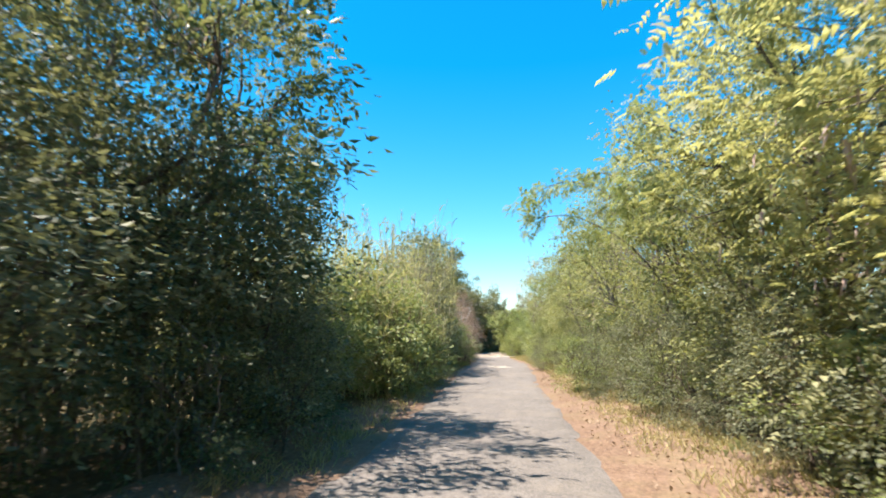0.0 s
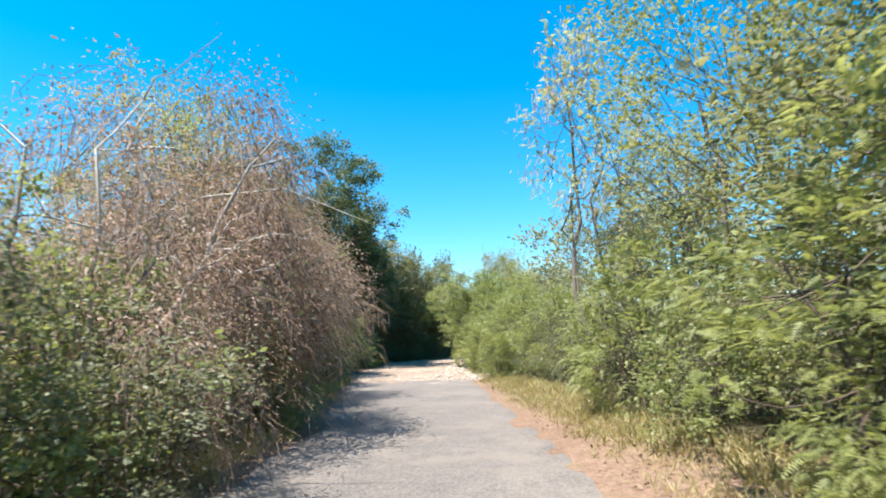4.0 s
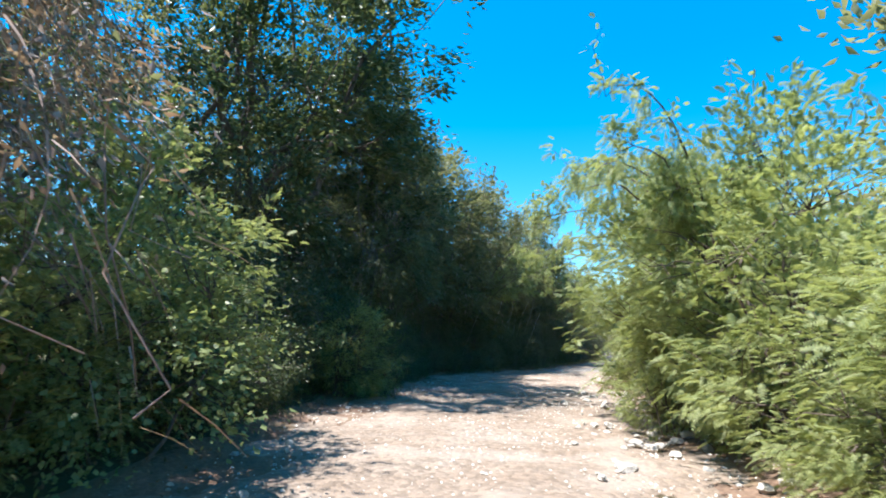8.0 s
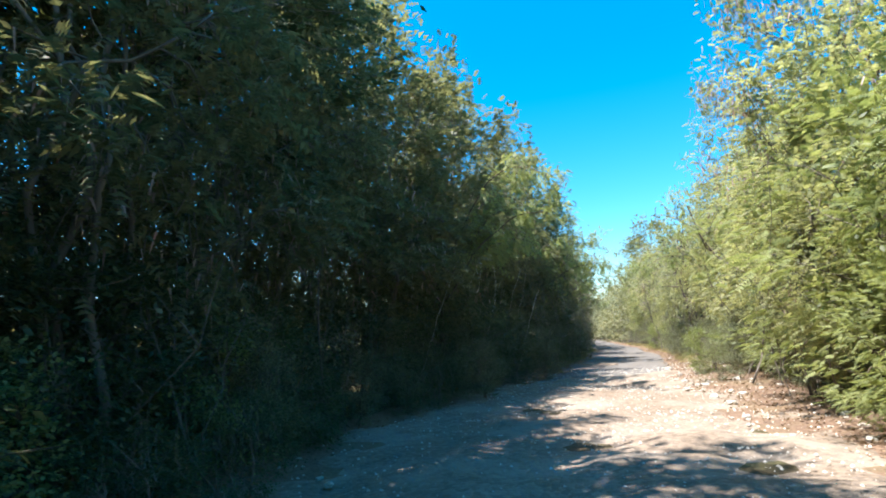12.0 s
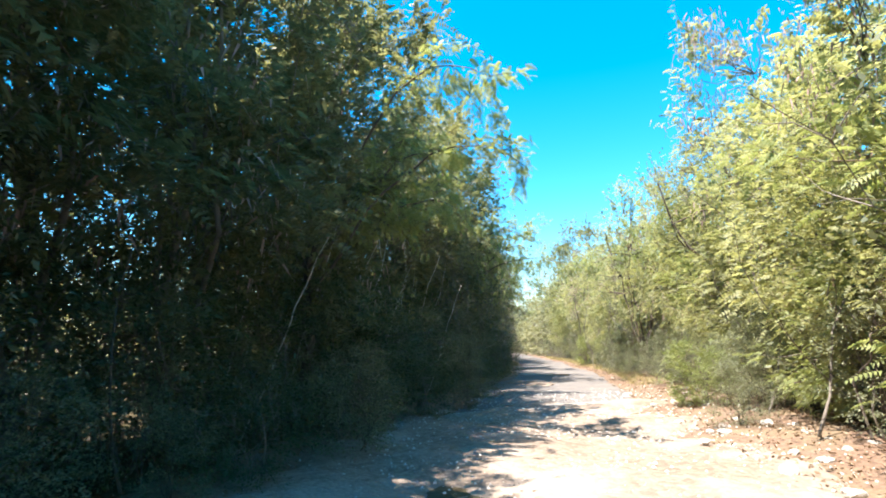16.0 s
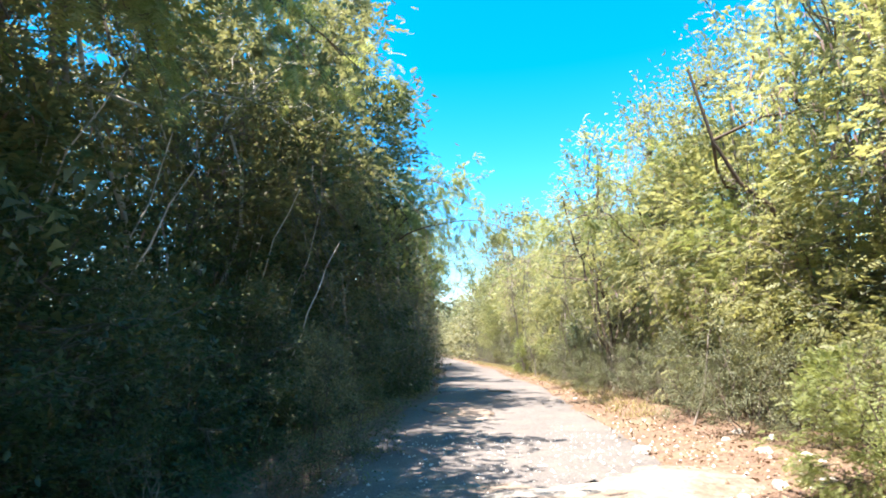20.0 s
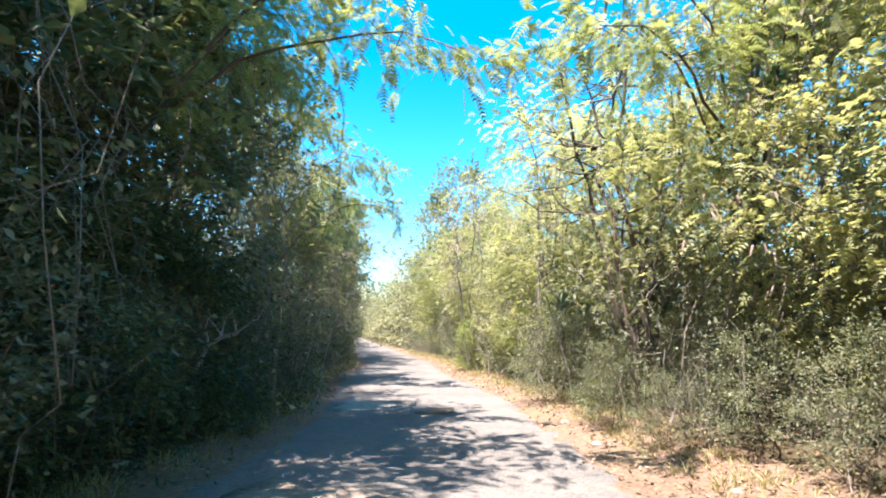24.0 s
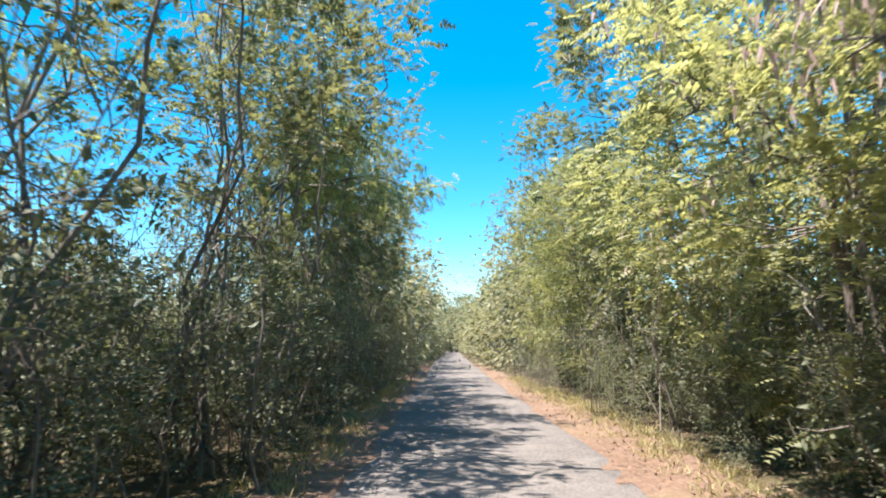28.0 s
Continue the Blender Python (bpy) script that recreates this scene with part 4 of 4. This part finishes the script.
put("tangle1", -0.5, 61.9, 1.32)
put("tangle2", -1.6, 64.2, 1.2)
put("acacia2", 1.0, 65.1, 0.66)
put("vine1", 1.9, 64.1, 0.8)
put("vine2", 1.2, 66.2, 0.72)
# dark-leaved trees added in place of a vine wall lying in shadow
put("broad2", 7.8, 95.4, 0.72)
put("broad0", 9.2, 98.4, 0.72)
put("broad1", 10.3, 99.3, 0.82)
put("broad2", 8.6, 96.6, 0.9)
put("dull1", 11.0, 101.0, 0.9)
put("broad2", 1.4, 85.0, 1.0)
put("broad1", -3.7, 6.9, 0.8)
put("acacia1", 2.5, 71.2, 0.42)
put("acacia1", 0.3, 34.0, 0.56)
put("vine2", 1.3, 34.8, 0.6)
put("tangle1", 0.9, 36.8, 0.66)
put("tangle2", 1.4, 39.2, 0.44)
put("tangle0", 1.7, 42.0, 0.56)
put("arch1", 5.9, 12.8, 0.78)
put("pod0", 9.0, 48.8, 1.0)
put("pod1", 13.2, 81.6, 0.98)
put("pod1", 16.0, 87.6, 1.08)
put("pod2", 21.2, 109.6, 0.82)
put("bough0", 14.4, 109.2, 0.9, -5)
put("under1", 14.5, 106.2, 0.62)
put("acacia1", 20.9, 108.2, 0.36)
put("acacia0", 21.7, 106.1, 0.42)
put("thorn2", 19.0, 98.0, 0.98)
put("pod1", 18.3, 94.6, 0.85)
put("pod0", 20.2, 102.4, 0.8)
put("arch0", 9.7, 97.6, 0.86, -14)
put("arch1", 5.3, 85.9, 0.8, 0)
put("acacia1", 13.2, 86.5, 0.26)
put("drab0", 13.5, 85.2, 0.42)
put("vine1", 13.3, 86.0, 0.3)
put("arch1", 12.4, 112.0, 0.6)
put("arch1", 12.6, 105.2, 0.8, 0)
put("arch0", 15.6, 117.8, 0.75)
put("arch1", 10.0, 68.7, 0.72, 186)
put("arch0", 11.8, 72.4, 0.78, 184)
put("acacia0", 9.1, 68.4, 0.3)
put("acacia2", 9.6, 65.4, 0.68)
put("thorn1", 5.5, 7.2, 0.9)
put("yucca0", 19.05, 100.4, 1.05, 0)
put("drab1", 18.1, 99.6, 0.46)
put("drab2", 18.7, 99.5, 0.44)
put("limb0", 11.7, 98.6, 0.72, -25)
for y, o, size in ((92.6, 0.5, 0.95), (95.4, 0.3, 1.0), (98.2, 0.1, 1.05), (100.6, 0.2, 0.9)):
    put("liana0", edge(y, 1) - o, y, size, 0)
put("liana1", 1.9, 58.4, 1.0, 0)
put("liana1", 1.3, 61.4, 0.95, 10)
put("arch0", 12.2, 32.0, 1.05, 184)
put("arch0", 19.4, 96.5, 0.85)
for y, o, turn, size in ((86.6, 2.0, -15, 0.95), (90.2, 2.8, 10, 1.0), (93.4, 2.0, 0, 0.95), (102.2, 0.3, 25, 0.45)):
    put("saplings0", edge(y, 1) - o, y, size, turn)
put("vine0", 3.2, 71.4, 0.34)
put("dead1", 0.8, 43.9, 1.5)
put("dead0", 1.1, 41.8, 0.88)
put("tangle2", 1.2, 45.4, 0.97)
put("tangle0", 0.6, 43.4, 0.8)
put("vine0", 1.1, 41.4, 0.74)
put("vine1", 1.5, 40.2, 0.6)
put("dead1", 1.9, 47.5, 0.8)
put("dead1", 13.4, 108.5, 0.6)
put("dead0", 9.8, 48.5, 0.8)
for ob in [o for o in scene.objects if o.type == 'EMPTY' and o.parent is None and not any(o is PROTOS[k] for k in bases) and o in PROTOS.values()]:
    for c in (*ob.children_recursive, ob):
        bpy.data.objects.remove(c)


# ---- ground cover ----
def strewn(rng, n, y0, y1, inner, outer, side):
    """Random places along one side, between two distances from the road's edge."""
    y = rng.uniform(y0, y1, n)
    o = inner + (outer - inner) * rng.beta(1.6, 1.4, n)
    x = np.array([edge(v, 2) - w if side < 0 else edge(v, 3) + w for v, w in zip(y, o)])
    return np.stack([x, y, np.array([max(ground_z(a, b), 0.0) for a, b in zip(x, y)])], 1)


def grass(name, label, seed, bands, material=GRASS):
    rng = np.random.default_rng(seed)
    s = Shape()
    for side, y0, y1, inner, outer, n, size in bands:
        tufts = strewn(rng, n, y0, y1, inner, outer, side)
        k = 9
        p = np.repeat(tufts, k, 0) + rng.normal(0, 0.07, (n * k, 3)) * (1, 1, 0)
        d = unit(np.stack([rng.normal(0, 0.5, n * k), rng.normal(0, 0.5, n * k), np.ones(n * k)], 1))
        blades(s, rng, p - (0, 0, 0.02), d, size, 0.012, 0.35, 2)
    tagged(new(name, s.mesh(name, material)), label, "grass", kind="stuff")


grass("verge_grass", "dry yellow-green grass on the verge", 301,
      [(1, -2, 30, 0.6, 1.9, 1900, 0.24), (1, 30, 57, 0.3, 1.9, 1900, 0.34), (-1, 36, 60, 0.2, 1.0, 900, 0.35),
       (1, 57, 76, 0.9, 1.6, 400, 0.3), (1, 92, 130, 0.5, 1.4, 900, 0.28), (-1, 92, 130, 0.3, 1.0, 600, 0.28), (-1, 0, 36, 0.2, 1.0, 500, 0.3)])


def litter(seed, bands):
    rng = np.random.default_rng(seed)
    s = Shape()
    for side, y0, y1, inner, outer, n in bands:
        p = strewn(rng, n, y0, y1, inner, outer, side) + (0, 0, 0.05)
        d = unit(np.stack([rng.normal(0, 1, n), rng.normal(0, 1, n), rng.normal(0.1, 0.35, n)], 1))
        broad_leaves(s, rng, p, d, 0.06, 0.034)
    tagged(new("leaf_litter", s.mesh("leaf_litter", LITTER)), "dry brown leaves strewn along the road's edge", "leaf litter", kind="stuff")


litter(311, [(1, -2, 57, 0.1, 2.2, 7000), (1, 57, 76, 0.2, 2.4, 2500), (1, 76, 112, -0.2, 2.6, 12000), (1, 112, 132, 0.0, 2.0, 1800),
             (-1, -2, 57, 0.0, 2.0, 3500), (-1, 57, 112, 0.0, 2.2, 5500)])


def pebble(rng, size):
    """A rough stone: a squashed, dented sphere of 20 facets twice split."""
    bm = bmesh.new()
    bmesh.ops.create_icosphere(bm, subdivisions=2, radius=1)
    k = rng.uniform(0.75, 1.25, 3) * (1, 1, 0.6)
    ph = rng.uniform(0, 50, 3)
    for v in bm.verts:
        v.co = v.co * (1 + 0.45 * noise.noise(v.co * 1.3 + Vector(ph)))
        v.co = Vector((v.co.x * k[0], v.co.y * k[1], v.co.z * k[2])) * size
    me = bpy.data.meshes.new("stone")
    bm.to_mesh(me)
    bm.free()
    me.materials.append(STONE)
    return me


stone_rng = np.random.default_rng(321)
stone_meshes = [pebble(stone_rng, 1.0) for _ in range(8)]
for side, y0, y1, inner, outer, n, lo, hi in ((1, 58, 76, -1.7, 0.8, 170, 0.03, 0.11), (1, 76, 90, -0.6, 1.8, 80, 0.03, 0.1),
                                              (-1, 58, 80, -0.6, 0.7, 45, 0.025, 0.07), (1, 90, 112, 0.1, 1.2, 30, 0.025, 0.06)):
    for p in strewn(stone_rng, n, y0, y1, inner, outer, side):
        k = lo + (hi - lo) * stone_rng.uniform() ** 2
        ob = tagged(new("stone", stone_meshes[stone_rng.integers(0, 8)]), "pale rough limestone lump lying on the verge", "stone", "stones along the dirt lane")
        ob.matrix_basis = pose(p[0], p[1], max(p[2], 0.03) + 0.3 * k, 0, 0, stone_rng.uniform(0, 360)) @ Matrix.Diagonal((k, k, k, 1))

grit = Shape()
gp = np.concatenate([strewn(stone_rng, 5200, 57, 92, -3.4, 1.3, 1), strewn(stone_rng, 2400, 57, 92, -3.0, 0.6, -1)])
for p in gp:
    k = 0.008 + 0.022 * stone_rng.uniform() ** 2
    v = np.array([(1, 0, 0), (-0.5, 0.87, 0), (-0.5, -0.87, 0), (0, 0, 0.9)]) * k * stone_rng.uniform(0.7, 1.3, (4, 1)) + p + (0, 0, 0.035)
    grit.add(v, [(0, 1, 3), (1, 2, 3), (2, 0, 3)])
tagged(new("gravel", grit.mesh("gravel", STONE)), "loose pale gravel on the dirt lane", "gravel", kind="stuff")


def bottle(x, y):
    """An empty white plastic bottle thrown on the verge."""
    s = Shape()
    prof = [(0.0, 0.012), (0.004, 0.032), (0.03, 0.034), (0.12, 0.034), (0.15, 0.03), (0.18, 0.014), (0.2, 0.013)]
    tube(s, [(h, 0, 0) for h, _ in prof], [r for _, r in prof], 10)
    cap = Shape()
    tube(cap, [(0.199, 0, 0), (0.2, 0, 0), (0.218, 0, 0), (0.22, 0, 0)], [0.002, 0.016, 0.016, 0.002], 10)
    m, nt, p = graph("white_plastic")
    n = noise_tex(nt, nt.nodes.new("ShaderNodeTexCoord").outputs["Object"], 30)
    nt.links.new(ramp(nt, n, [(0.3, (0.55, 0.55, 0.52)), (0.6, (0.82, 0.82, 0.8))]), p.inputs["Base Color"])
    p.inputs["Roughness"].default_value = 0.35
    root = tagged(new("bottle"), "empty white plastic bottle lying on the verge", "bottle")
    part("cap", cap, m, part("body", s, m, root, smooth=True), smooth=True)
    root.matrix_basis = pose(x, y, ground_z(x, y) + 0.055, 0, -8, 35)


bottle(14.7, 88.9)


# ---- scrub behind the roadside ----
def scrub(name, label, seed, count, near, far, size, height, leaves):
    """Bushes that nobody could count, spread over the land behind the roadside trees."""
    rng = np.random.default_rng(seed)
    s = Shape()
    y = rng.uniform(-70, 300, count)
    o = near + (far - near) * rng.uniform(0, 1, count) ** 1.6
    for k in range(count):
        x = edge(y[k], 1) - o[k] if k % 2 else edge(y[k], 4) + o[k]
        h = height * rng.uniform(0.5, 1.15)
        c = np.array([x, y[k], 0.0])
        d = rng.normal(0, 1, (leaves, 3))
        d /= np.linalg.norm(d, axis=1, keepdims=True)
        p = c + d * (h * 0.55, h * 0.55, h * 0.5) * rng.uniform(0.5, 1.0, (leaves, 1)) + (0, 0, h * 0.52)
        p[:, 2] = np.maximum(p[:, 2], 0.05)
        broad_leaves(s, rng, p, unit(d + rng.normal(0, 0.6, (leaves, 3))), size, size * 0.6)
    tagged(new(name, s.mesh(name, FAR)), label, "scrub", kind="stuff")


scrub("scrub_near", "dense green scrub behind the roadside trees", 361, 2300, 5.5, 26, 0.42, 3.4, 90)
scrub("scrub_far", "green scrub spread over the land", 362, 7500, 20, 170, 1.1, 4.2, 38)


# ---- distance ----
def ridge(name, label, centre, length, depth, height, turn, seed):
    """A low wooded ridge far behind the trees."""
    n, m = 70, 16
    v = []
    for i in range(n):
        for j in range(m):
            u, w = i / (n - 1) * 2 - 1, j / (m - 1) * 2 - 1
            h = height * (1 - u * u) ** 0.8 * (1 - w * w) * (0.8 + 0.35 * noise.noise(Vector((u * 3, w * 2, seed))))
            h += (1 - w * w) * 1.6 * noise.noise(Vector((u * 60, w * 18, seed + 5)))
            v.append((u * length, w * depth, h - 0.5))
    i = (np.arange(n - 1)[:, None] * m + np.arange(m - 1)[None]).ravel()[:, None]
    s = Shape()
    s.add(v, np.concatenate([i + [0, m + 1, 1], i + [0, m, m + 1]]))
    ob = tagged(new(name, s.mesh(name, HILL, True)), label, "hill", kind="structure")
    ob.matrix_basis = pose(*centre, 0, 0, turn)


ridge("hill_north", "low wooded brown-green hill in the distance", (90, 560, 0), 420, 120, 42, -8, 1.0)
ridge("hill_west", "low wooded ridge in the distance", (-420, 180, 0), 420, 90, 14, 80, 2.0)
ridge("hill_east", "low wooded ridge in the distance", (470, 120, 0), 420, 90, 16, 96, 3.0)
ridge("hill_south", "low wooded ridge in the distance", (0, -420, 0), 480, 90, 16, 3, 4.0)
